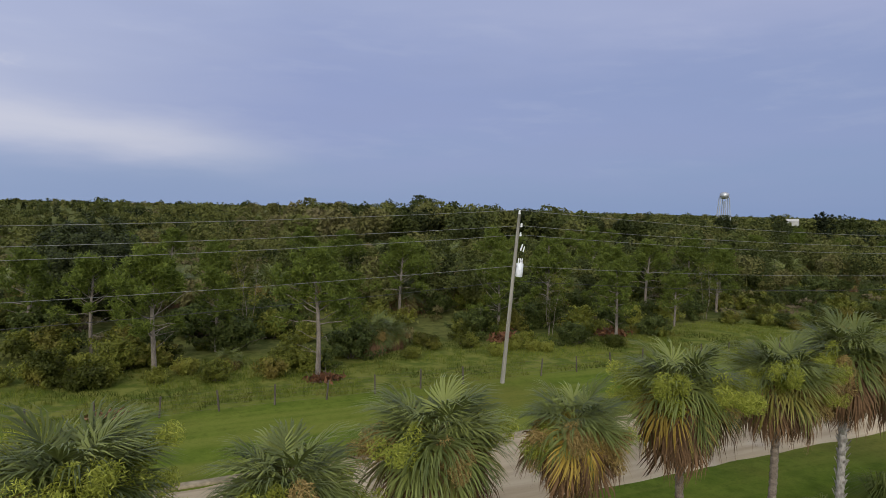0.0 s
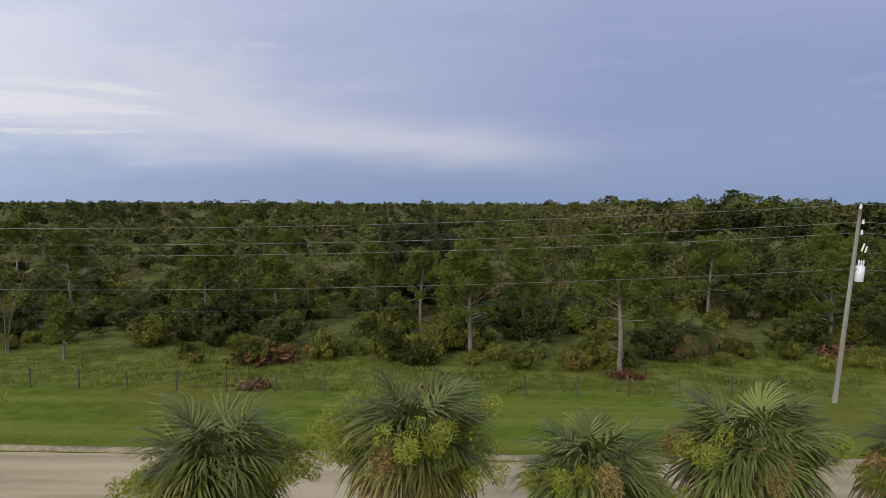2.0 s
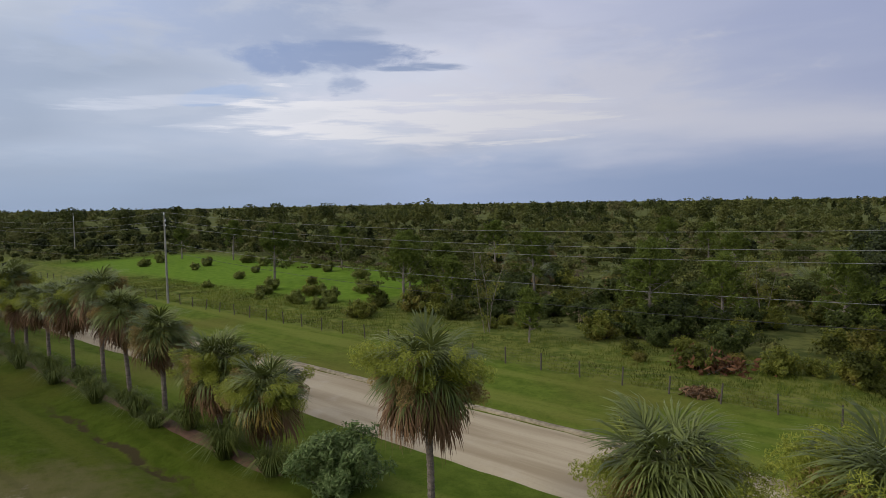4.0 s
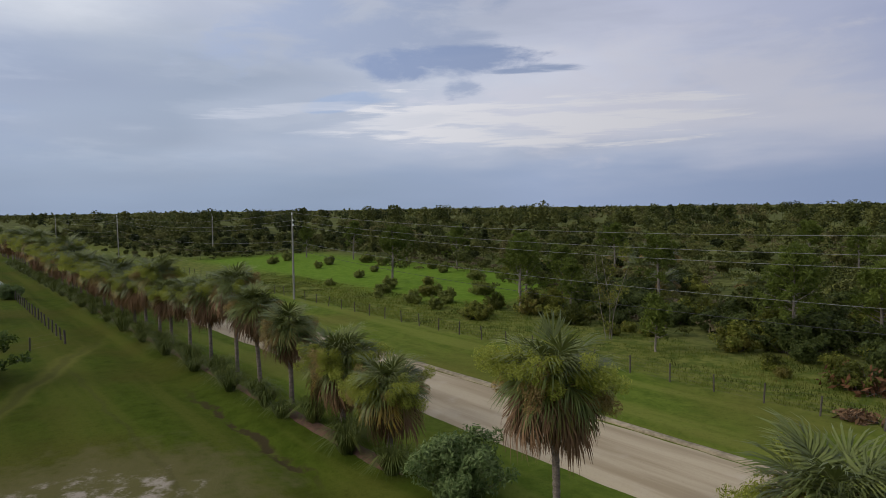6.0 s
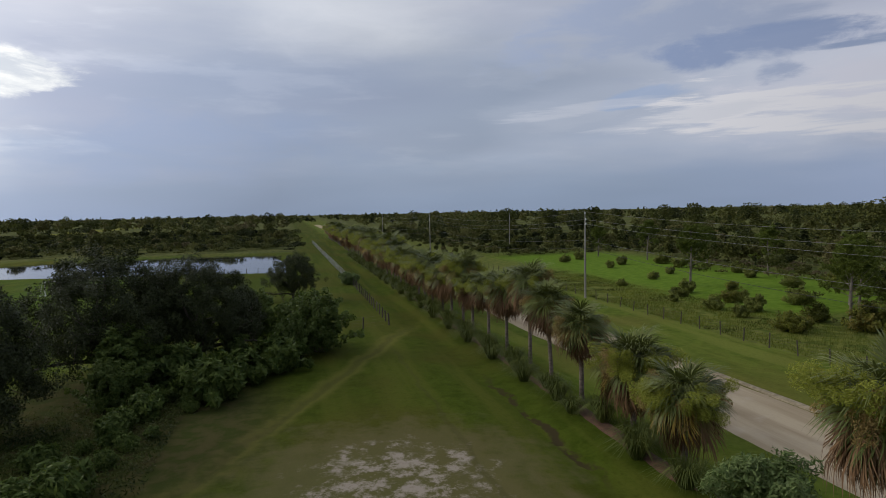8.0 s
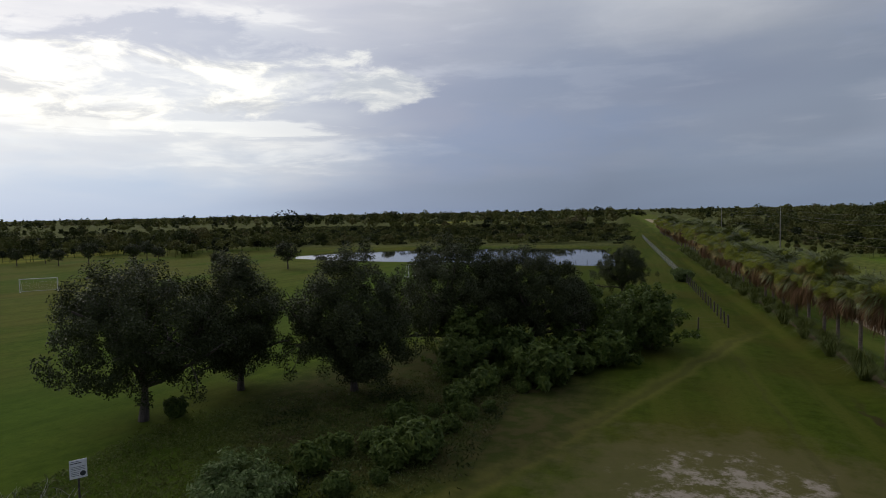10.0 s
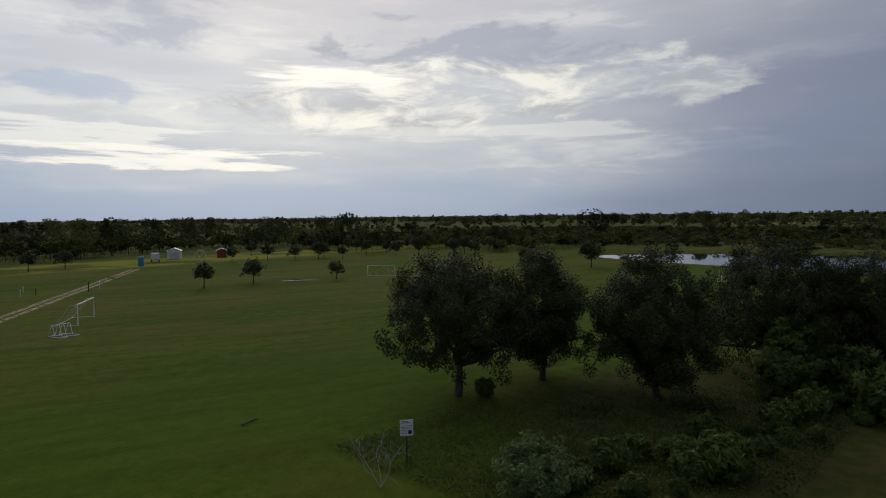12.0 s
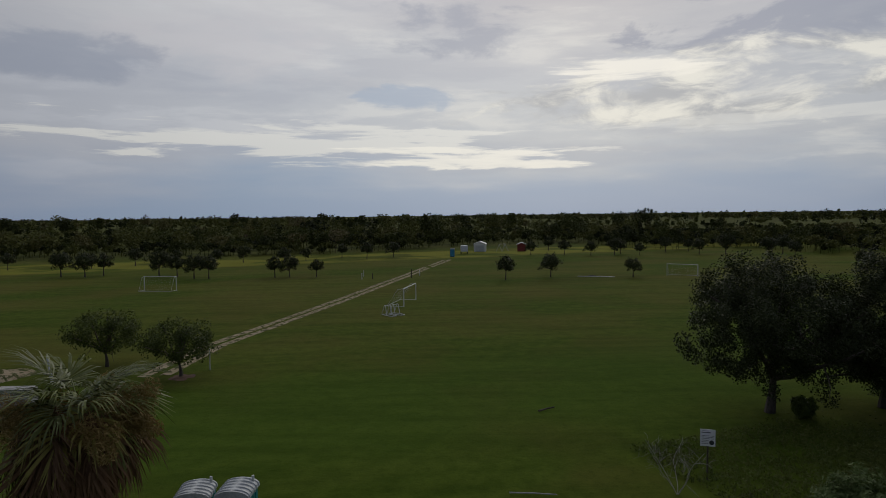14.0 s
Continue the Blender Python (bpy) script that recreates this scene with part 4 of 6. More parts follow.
def shrub(name, label, height, width, seed, leaf, per=36, n=60, size=0.13, long=1.9, group="", category="shrub"):
    rng = np.random.default_rng(seed)
    t = thing(name, label, category, group)
    wood, crown = Mesh(), Mesh()
    pts = []
    for i in range(12):
        a = i * 2.4
        e = rng.uniform(0.35, 1.4)
        p = bough(wood, rng, (0.1 * math.cos(a), 0.1 * math.sin(a), -0.1), (math.cos(a) * math.cos(e), math.sin(a) * math.cos(e), math.sin(e) + 0.15), max(height, width * 0.5) * rng.uniform(0.7, 1.05), 0.03, 0.35, 5, sides=3)
        p = p * np.clip(np.array([width / 2, width / 2, height]) / (np.abs(p).max(0) + 1e-6), 0, 1)
        pts += list(p[2:])
    c = unit(rng.normal(size=(n, 3))) * rng.uniform(0.5, 1, (n, 1)) * (width * 0.45, width * 0.45, height * 0.48) + (0, 0, height * 0.48)
    lob = np.array([0.8 + 0.45 * noise.noise(Vector(q * 0.9) + Vector((seed, 3, 0))) for q in c])
    c = c * np.stack([lob, lob, 0.85 + 0.15 * lob], 1)
    c = np.concatenate([c, pts])
    c = c[c[:, 2] > 0.12]
    q = clumps(rng, c, per, 0.26 + 0.02 * width)
    q[:, 2] = np.abs(q[:, 2])
    leaves(crown, q, size, rng, long, middle=(0, 0, height * 0.1))
    part("stem", wood, BARK, t)
    part("foliage", crown, leaf, t)
    return t


def grass_clump(seed, label, height=0.95, n=240):
    rng = np.random.default_rng(seed)
    t = thing("ornamental_grass", label, "grass clump", "grass clumps between the palms")
    m = Mesh()
    a = rng.uniform(0, 2 * math.pi, n)
    lean = rng.uniform(0.25, 1.15, n)
    L = height * rng.uniform(0.7, 1.2, n)
    o = np.stack([np.cos(a), np.sin(a), 0 * a], 1)
    s = np.stack([-np.sin(a), np.cos(a), 0 * a], 1) * 0.014
    root = o * rng.uniform(0, 0.28, (n, 1))
    mid = root + o * (lean * L * 0.5)[:, None] + np.stack([0 * a, 0 * a, L * 0.75], 1)
    end = root + o * (lean * L * 1.25)[:, None] + np.stack([0 * a, 0 * a, L * (0.95 - 0.6 * lean)], 1)
    v = np.stack([root - s, root + s, mid + s, mid - s, end], 1)
    m.many(v.reshape(-1, 3), 5, [(0, 1, 2, 3), (3, 2, 4)])
    part("tuft", m, TUFT_BLADE, t)
    return t


def put(proto, x, y, scale=1.0, turn=0.0, label=""):
    c = copy_thing(proto, pose(x, y, ground_height(x, y) if abs(x) < 400 else 0, 0, 0, turn))
    c.scale = (scale, scale, scale)
    return tagged(c, label)


def settle(proto, x, y, turn=0.0, scale=1.0):
    proto.matrix_basis = pose(x, y, ground_height(x, y), 0, 0, turn)
    proto.scale = (scale, scale, scale)
    return proto


rng = np.random.default_rng(11)
# dark oaks and the thicket beside the field
OAK = "dark evergreen oak with a dense spreading crown"
GO = "oaks beside the field"
oak_a = settle(broad_tree("oak_tree", OAK, "oak tree", 9.0, 10.8, 21, OAK_LEAF, BARK, 0.17, 330, 165, 0.088, GO), -30.8, -27.5, 40)
oak_b = settle(broad_tree("oak_tree", OAK + ", narrow and upright", "oak tree", 8.6, 6.6, 22, OAK_LEAF, BARK, 0.07, 280, 165, 0.088, GO), -37.4, -25.6, 10)
oak_c = settle(broad_tree("oak_tree", OAK + " hanging near the ground", "oak tree", 9.1, 8.0, 23, OAK_LEAF, BARK, 0.03, 360, 165, 0.088, GO), -38.8, -18.2, 200)
oak_d = settle(broad_tree("oak_tree", OAK + " in a thicket", "oak tree", 9.6, 11.0, 24, OAK_LEAF, BARK, 0.06, 360, 165, 0.088, GO), -50.0, -14.6, 0)
put(oak_d, -52.5, -8.6, 0.9, 130)
put(oak_c, -56.5, -12.5, 0.8, 60)
put(oak_b, -59.0, -6.0, 0.62, 60)
put(oak_d, -87.5, -1.5, 0.68, 220, "dark round oak standing alone in short grass")
BIG = "broad-leaved green shrub at the edge of the mown grass"
GS = "shrubs at the thicket edge"
sh_e = settle(shrub("shrub", BIG, 5.0, 4.6, 31, SHRUB_LEAF, 60, 130, 0.15, 2.0, GS), -45.6, -12.6)
sh_g = settle(shrub("shrub", "tall rounded green shrub beside a wire fence", 5.6, 6.4, 32, SHRUB_LEAF, 60, 150, 0.15, 2.0, GS), -55.0, 0.4)
sh_p = settle(shrub("shrub", "low shrub with large drooping leaves", 2.9, 4.8, 33, SHRUB_LEAF, 40, 90, 0.22, 3.0, GS), -43.2, -6.6)
put(sh_p, -49.2, -2.8, 0.95, 70)
put(sh_p, -46.4, -4.8, 0.85, 160)
put(sh_p, -47.0, -9.2, 1.05, 250)
put(sh_e, -60.5, -2.2, 0.75, 30)
put(sh_e, -50.8, -5.9, 0.62, 200)
sh_h = settle(shrub("shrub", "pale green leafy shrub in rough dark grass", 2.6, 4.4, 34, BUSH_LEAF, 70, 110, 0.085, 2.4, GS), -22.2, -15.6)
sh_i = settle(shrub("shrub", "small dark shrub with drooping leaves", 1.7, 2.7, 35, SHRUB_LEAF, 40, 60, 0.16, 2.8, GS), -29.2, -10.7)
put(sh_i, -31.8, -26.2, 0.62, 50)
put(sh_i, -33.5, -13.2, 0.7, 90)
put(sh_i, -36.5, -10.8, 0.8, 190)
put(sh_i, -40.2, -10.0, 0.9, 10)
for i in range(26):
    u = rng.random()
    x, y = -24 - 30 * u + rng.normal() * 1.2, -13.5 + 10.5 * u + rng.normal() * 1.4 - 1.2
    put(sh_i, x, y, rng.uniform(0.35, 0.8), rng.uniform(0, 360), "low weedy dark green bush under oaks")
for x, y, k in [(-58.0, -1.0, 0.8), (-52.5, -1.6, 0.7), (-47.5, -11.5, 0.75), (-42.5, -12.5, 0.6), (-62.5, -5.0, 0.9)]:
    put(sh_g, x, y, k, rng.uniform(0, 360))
oleander = settle(shrub("shrub", "tall leafy oleander shrub between the roadside palms", 2.7, 4.4, 36, BUSH_LEAF, 70, 110, 0.085, 2.8, "roadside shrubs"), -20.5, 15.2)
put(sh_h, -104.6, 7.4, 0.9, 30, "round green bush at the wire fence")

# grass clumps and mulch between the palms
gc = [grass_clump(41, "arching green clump of ornamental grass in mulch"), grass_clump(42, "arching olive clump of ornamental grass in mulch", 1.1)]
first = True
beds = [(x, 14.2 + 0.5 * math.sin(x * 1.7)) for x in (18.3, 22.4, 26.4, 27.6, -24.0, -27.3, -28.6, -32.2, -34.0)] + [(-36.5 - 2.3 * i, 13.9 + 0.5 * math.sin(i * 2.1)) for i in range(60)]
for i, (x, y) in enumerate(beds):
    if i < 2:
        settle(gc[i], x, y)
    else:
        put(gc[i % 2], x, y, 1.05 + 0.4 * rng.random(), rng.uniform(0, 360))


def mulch_bed(x0, x1, y, half):
    m = Mesh()
    xs = np.linspace(x0, x1, int((x1 - x0) / 0.6) + 2)
    rows = []
    for x in xs:
        for a in (-1, -0.6, 0, 0.6, 1):
            e = half * a * (1 + 0.5 * noise.noise((x * 0.6, a * 2, 9)))
            end = min(1.0, (x - x0) / 1.2, (x1 - x) / 1.2)
            rows.append((x, y + e * max(end, 0.05), ground_height(x, y + e) + (0.05 if abs(a) < 1 else -0.05)))
    m.add(rows, [(i * 5 + j, (i + 1) * 5 + j, (i + 1) * 5 + j + 1, i * 5 + j + 1) for i in range(len(xs) - 1) for j in range(4)])
    tagged(part("mulch_bed", m, MULCH, smooth=True), "reddish brown mulch bed under the roadside palms", "mulch", kind="structure")


mulch_bed(22.5, 32, 13.9, 1.2)
mulch_bed(-36, -23.5, 14.4, 0.55)
mulch_bed(-120, -37, 14.2, 0.35)

# pines, pale trees and palms just beyond the fence
GPINE = "slender pine with bare trunk and tufted crown"
pines = [pine_tree(GPINE, 8.4, 6.4, 51, 0.44, 620), pine_tree(GPINE + ", full and bushy", 8.2, 6.6, 52, 0.30, 680), pine_tree(GPINE + ", sparse", 7.2, 5.0, 53, 0.38, 400), pine_tree("small young pine with short tufted branches", 4.3, 2.4, 54, 0.28, 220)]
settle(pines[0], 10.0, 40.7, 20)
settle(pines[1], 0.2, 45.4, 100)
settle(pines[2], -8.5, 56.5, 0)
settle(pines[3], -28.8, 42.6, 0)
for k, x, y, s in [(2, -21.8, 50.6, 1.05), (1, -23.5, 55.5, 0.95), (2, 37.9, 44.3, 0.95), (1, 36.6, 53.5, 1.02), (1, 43.5, 52.0, 0.95), (2, -17.0, 54.5, 0.95), (0, 22.0, 57.0, 0.95), (1, 29.0, 50.0, 0.9), (2, 4.5, 50.5, 0.85), (1, -52.5, 52.3, 0.92), (1, -48.5, 55.0, 0.85), (2, -55.5, 56.5, 0.9), (2, -44.0, 51.0, 0.8), (0, 52.0, 56.0, 0.95), (1, 60.0, 53.0, 0.9), (2, 66.0, 58.0, 1.0), (0, -4.0, 52.5, 0.85), (2, 14.5, 48.5, 0.8), (2, 48.0, 47.5, 0.75)]:
    put(pines[k], x, y, s, rng.uniform(0, 360))
dark_oak = settle(broad_tree("oak_tree", "large dark oak rising out of the scrub", "oak tree", 10.2, 11.5, 26, OAK_LEAF, BARK, 0.05, 330, 90, 0.15, "trees beyond the fence"), -5.1, 66.0)
put(pines[1], -82.0, 54.7, 1.05, 0, "pine standing alone in a bright green meadow")


def pale_tree(x, y, height, seed):
    """A thin pale multi-stemmed tree with few leaves."""
    r = np.random.default_rng(seed)
    t = thing("pale_tree", "thin pale multi-stemmed tree with sparse leaves", "tree", "trees beyond the fence", pose(x, y, 0))
    wood, crown = Mesh(), Mesh()
    tips = []
    for i in range(3):
        a = i * 2.1
        p = bough(wood, r, (0.25 * math.cos(a), 0.25 * math.sin(a), -0.1), (0.06 * math.cos(a), 0.06 * math.sin(a), 1), height * r.uniform(0.8, 1.0), 0.034, 0.12, 8, sides=6)
        for j in range(9):
            b = bough(wood, r, p[r.integers(3, 9)], r.normal(size=3) + (0, 0, 0.8), height * 0.2, 0.016, 0.4, 4, sides=3)
            tips += list(b[2:])
    leaves(crown, clumps(r, tips, 26, 0.4), 0.10, r, 1.8)
    part("trunk", wood, PINE_BARK, t)
    part("crown", crown, SCRUB_LEAF, t)
    return t


birch = pale_tree(-34.0, 43.8, 8.0, 61)
put(birch, 7.5, 56.0, 0.9, 100)
put(birch, 33.0, 47.5, 0.7, 200)
put(birch, 55.0, 50.0, 0.75, 20)
put(birch, -15.5, 61.0, 0.8, 20)

wild = joined_palm(1.6, 0.95, 81, "wild cabbage palm with drooping grey dead fronds in scrub", 34, 0.0, 0, 3, "wild palms in the scrub")
settle(wild, 15.6, 46.3)
for x, y, s in [(-43.9, 68.0, 1.25), (17.6, 47.4, 0.85), (4.9, 44.8, 0.5), (24.0, 62.0, 1.5), (33.0, 66.0, 1.3), (-30.0, 66.0, 1.1), (-36.0, 75.0, 1.2), (-62.0, 70.0, 1.2), (12.0, 67.0, 1.7), (20.5, 70.0, 1.8), (-20.0, 72.0, 1.3), (46.0, 64.0, 1.4), (-55.0, 80.0, 1.4), (-72.0, 82.0, 1.4), (2.0, 74.0, 1.5)]:
    put(wild, x, y, s, rng.uniform(0, 360))

for i in range(70):
    x, y = rng.uniform(-70, 130), rng.uniform(60, 118)
    if x < -45 and y < 78:
        continue
    if x < 0 and rng.random() < 0.5:
        continue
    if rng.random() < 0.6:
        put(pines[int(rng.integers(3))], x, y, rng.uniform(0.8, 1.08), rng.uniform(0, 360))
    else:
        put(wild, x, y, rng.uniform(1.2, 1.9), rng.uniform(0, 360))

# scrub bushes as things, nearest the fence
scrubs = [shrub("scrub_bush", "rounded olive-green scrub bush in rough grass", 2.2, 3.6, 91, SCRUB_LEAF, 34, 60, 0.14, 1.8, "scrub beyond the fence"), shrub("scrub_bush", "dense dark green scrub bush in rough grass", 2.8, 3.8, 92, DARK_SCRUB, 36, 70, 0.16, 1.7, "scrub beyond the fence"), shrub("scrub_bush", "low yellowish-green scrub bush in tall grass", 1.5, 3.0, 93, SCRUB_LEAF, 30, 50, 0.13, 1.9, "scrub beyond the fence")]
spots = []
for i in range(3):
    settle(scrubs[i], (-6.0, 13.5, -3.0)[i], (44.5, 45.0, 43.0)[i])
count = 0
while count < 340:
    x, y = rng.uniform(-75, 105), 41.5 + 34 * rng.random() ** 1.3
    if x < -52 and y < 74 and rng.random() < 0.9:
        continue
    if y < 46 and -36 < x < -22 and rng.random() < 0.7:
        continue
    k = int(rng.choice([0, 1, 2], p=[0.45, 0.15, 0.4] if y < 49 else [0.35, 0.5, 0.15]))
    put(scrubs[k], x, y, rng.uniform(0.55, 1.25) * (0.75 if y < 46 else 1.0), rng.uniform(0, 360))
    count += 1
# feathery clumps standing in the meadow
meadow = settle(shrub("meadow_bush", "feathery olive-green bush in bright tall grass", 1.9, 2.5, 94, MEADOW_LEAF, 46, 70, 0.10, 3.4, "bushes in the meadow"), -76, 50)
for x, y, k in [(-98, 62, 0.7), (-92, 55, 0.7), (-86, 46, 0.6), (-70, 44, 0.6), (-63, 44.5, 0.9), (-112, 58, 0.8), (-60, 47.5, 1.0), (-108, 70, 1.0), (-95, 73, 1.0), (-66.5, 51, 0.8), (-118, 64, 1.0), (-57.5, 43.5, 0.8), (-73, 47, 0.7), (-116, 72, 1.2), (-88, 70, 1.0), (-75, 66, 1.0), (-62, 55, 1.1), (-128, 56, 0.9), (-134, 62, 1.1)]:
    put(meadow, x, y, k, rng.uniform(0, 360))
# trees round the meadow
for k, x, y, size in [(1, -60, 60, 0.95), (1, -66, 68, 0.9), (2, -110, 78, 1.0), (1, -96, 80, 0.95), (0, -125, 74, 1.0), (1, -140, 70, 0.9)]:
    put(pines[k], x, y, size, rng.uniform(0, 360))


# ---------------------------------------------------------------- woods
def wood_mass(name, label, spots, rng, tris, leaf, mat, tops, pale=0.0):
    """Woods: each tree is a loose lobed dome of leaves on a stem, all in one mesh."""
    m = Mesh()
    tones = []
    for (x, y), (h, w, kind) in zip(spots, tops):
        k = tris
        was = m.count
        if kind == "pine":
            u = rng.uniform(0, 1, k)
            lift = np.round(u * 6) / 6 + rng.normal(size=k) * 0.07
            rad = w * 0.5 * (1.05 - 0.7 * u) * np.sqrt(rng.uniform(0.1, 1, k))
            a = rng.uniform(0, 6.283, k)
            rad *= 1 + 0.3 * np.sin(5 * a + 9 * u)
            c = np.stack([x + rad * np.cos(a), y + rad * np.sin(a), h * (0.40 + 0.60 * np.clip(lift, 0, 1))], 1)
        else:
            lobes = unit(rng.normal(size=(6, 3)))
            lobes[:, 2] = np.abs(lobes[:, 2]) * 0.8
            d = unit(rng.normal(size=(k, 3))) * rng.uniform(0.75, 1.0, (k, 1)) * 0.52 + lobes[rng.integers(0, 6, k)] * 0.58
            c = d * (w / 2, w / 2, h * 0.40) + (x, y, h * 0.58)
        leaves(m, c, leaf, rng, 1.35, up=0.5, tri=True, middle=(x, y, h * 0.35), out=0.8)
        m.add([(x - 0.1, y, 0), (x + 0.1, y, 0), (x, y + 0.1, h * 0.6)], [(0, 1, 2)])
        patch = 0.5 + 0.55 * noise.noise((x * 0.02, y * 0.02, 5.0))
        tones += [float(np.clip(0.72 * rng.random() + 0.36 * patch - 0.04 + pale, 0, 1))] * (m.count - was)
    ob = part(name, m, mat)
    ob.data.attributes.new("tone", "FLOAT", "POINT").data.foreach_set("value", tones)
    return tagged(ob, label, "woods", kind="stuff")


def in_meadow(x, y):
    return -150 < x < -50 and y < 76 + 8 * math.sin(x * 0.08) and not (x > -66 and y > 60)


def open_south(x, y):
    """Field, pond and their open edges south of the road."""
    if y > 30:
        return False
    if x > -128:
        return y > -196 - 10 * math.sin(x * 0.05)
    return pond_depth(x, y) < 22 or (y > -4 and x > -520) or (x > -150 and y > -150)


def scatter(rng, n, rmin, rmax, ok):
    out = []
    while len(out) < n:
        r = math.sqrt(rng.uniform(rmin**2, rmax**2))
        a = rng.uniform(0, 2 * math.pi)
        x, y = r * math.cos(a), r * math.sin(a)
        if ok(x, y):
            out.append((x, y))
    return out


def tree_sizes(rng, spots, low, high, pine=0.35):
    out = []
    for x, y in spots:
        g = noise.noise((x * 0.012, y * 0.012, 3.0))
        h = low + (high - low) * np.clip(rng.beta(2, 2) + 0.5 * g, 0, 1)
        if y > 30 and math.hypot(x, y) < 300 and h < 10:
            h *= 0.70 + 0.30 * ease((x - 5) * 0.12)
        if y < 3 and -345 < x < -190:
            h *= 0.45
        kind = "pine" if rng.random() < pine + 0.4 * g else "broad"
        out.append((h, (0.5 if kind == "pine" else 0.95 if h < 9 else 0.7) * h * rng.uniform(0.7, 1.3), kind))
    return out


def north_side(x, y):
    return y > 46 + 3 * math.sin(x * 0.2) and not in_meadow(x, y) and x < 260


def wooded(x, y):
    if y > 30:
        return y > 47 and not in_meadow(x, y)
    if y > 3:
        return x < -660
    return not open_south(x, y) and not (x > 40 and y > -150)


def fringe(x, y):
    """The near edge of the woods round the field and the pond."""
    return wooded(x, y) and y < 3 and (y > -260 or (x < -190 and x > -330))


r1 = np.random.default_rng(101)
s1 = scatter(r1, 400, 58, 140, lambda x, y: y > 56 and north_side(x, y) and not (y < 64 and abs(x + 5) < 7) and (x > 12 or noise.noise((x * 0.06, y * 0.06, 8.0)) > 0.0))
wood_mass("woodland", "mixed pine, palm and oak scrub woodland", s1, r1, 800, 0.27, WOOD_LEAF, tree_sizes(r1, s1, 2.0, 8.2, 0.15))
s2 = scatter(r1, 3600, 125, 370, wooded)
wood_mass("woodland", "dense dark green woodland stretching away", s2, r1, 230, 0.56, WOOD_LEAF, tree_sizes(r1, s2, 2.6, 9.6, 0.15))
s6 = scatter(r1, 320, 190, 520, wooded)
wood_mass("woodland", "scattered taller trees standing above the woods", s6, r1, 480, 0.72, WOOD_LEAF, tree_sizes(r1, s6, 10.5, 14.0, -1.0))
s5 = scatter(r1, 3400, 150, 360, fringe)
wood_mass("woodland", "low dark scrub at the edge of the woods", s5, r1, 110, 0.5, WOOD_LEAF, tree_sizes(r1, s5, 1.4, 5.0, 0.1), -0.16)
s7 = [(r1.uniform(-330, -118), r1.uniform(38, 120)) for _ in range(900)]
s7 = [(x, y) for x, y in s7 if not in_meadow(x, y)]
wood_mass("woodland", "low mixed scrub with grassy gaps", s7, r1, 140, 0.38, WOOD_LEAF, tree_sizes(r1, s7, 0.8, 4.2, 0.05))
s8 = scatter(r1, 5200, 50, 240, lambda x, y: y > 48 and not in_meadow(x, y))
wood_mass("undergrowth", "low scrub and palmetto between the trees", s8, r1, 60, 0.30, WOOD_LEAF, [(r1.uniform(0.5, 1.7), r1.uniform(1.4, 3.4), "broad") for _ in s8], 0.16)
s9 = [(r1.uniform(-420, -205), r1.uniform(-260, 2)) for _ in range(2600)]
wood_mass("undergrowth", "low olive scrub beyond the pond", s9, r1, 60, 0.5, WOOD_LEAF, [(r1.uniform(0.8, 3.2), r1.uniform(2.5, 6.0), "broad") for _ in s9], -0.10)
s3 = scatter(r1, 8500, 350, 1300, wooded)
wood_mass("woodland", "far woodland fading to the horizon", s3, r1, 40, 1.7, WOOD_LEAF, tree_sizes(r1, s3, 5.5, 11.6, 0.2))
# taller stand on a rise
s4 = [(r1.uniform(28, 122), 150 + r1.normal() * 13) for _ in range(120)]
wood_mass("woodland", "stand of taller trees above the scrub", s4, r1, 800, 0.6, WOOD_LEAF, [(h * (1 - 0.2 * abs(x - 75) / 47), w, k) for (x, y), (h, w, k) in zip(s4, tree_sizes(r1, s4, 11.0, 15.5, 0.05))])


# ---------------------------------------------------------------- rough grass
def grass_field(name, label, n, rng, place, height, mat, width=0.02):
    m = Mesh()
    p = place(n)
    a = rng.uniform(0, 6.283, len(p))
    s = np.stack([np.cos(a), np.sin(a), 0 * a], 1) * width
    d = np.stack([rng.normal(size=len(p)) * 0.3, rng.normal(size=len(p)) * 0.3, np.ones(len(p))], 1) * height * rng.uniform(0.5, 1.3, (len(p), 1))
    v = np.stack([p - s, p + s, p + d], 1)
    m.many(v.reshape(-1, 3), 3, [(0, 1, 2)])
    return tagged(part(name, m, mat), label, "grass", kind="stuff")


rg = np.random.default_rng(7)


def verge(n):
    x = rg.uniform(-110, 90, n)
    y = 36.2 + 12 * rg.random(n) ** 1.2
    clump = np.array([noise.noise((a * 0.35, b * 0.35, 0)) for a, b in zip(x, y)])
    keep = clump > -0.25
    return np.stack([x[keep], y[keep], 0 * x[keep]], 1)


grass_field("tall_grass", "tall rough green grass beyond the wire fence", 90000, rg, verge, 0.24, GRASS_BLADE, 0.022)


def thicket(n):
    x, y = rg.uniform(-52, -20, n), rg.uniform(-26, -8, n)
    yr = -7.2 + (x + 27.5) * -0.46 - 2.5
    ragged = rg.normal(size=n) * 1.6
    keep = (y < yr + ragged) & (y > -0.9 * (x + 52) - 6 + ragged)
    return np.stack([x[keep], y[keep], 0 * x[keep]], 1)


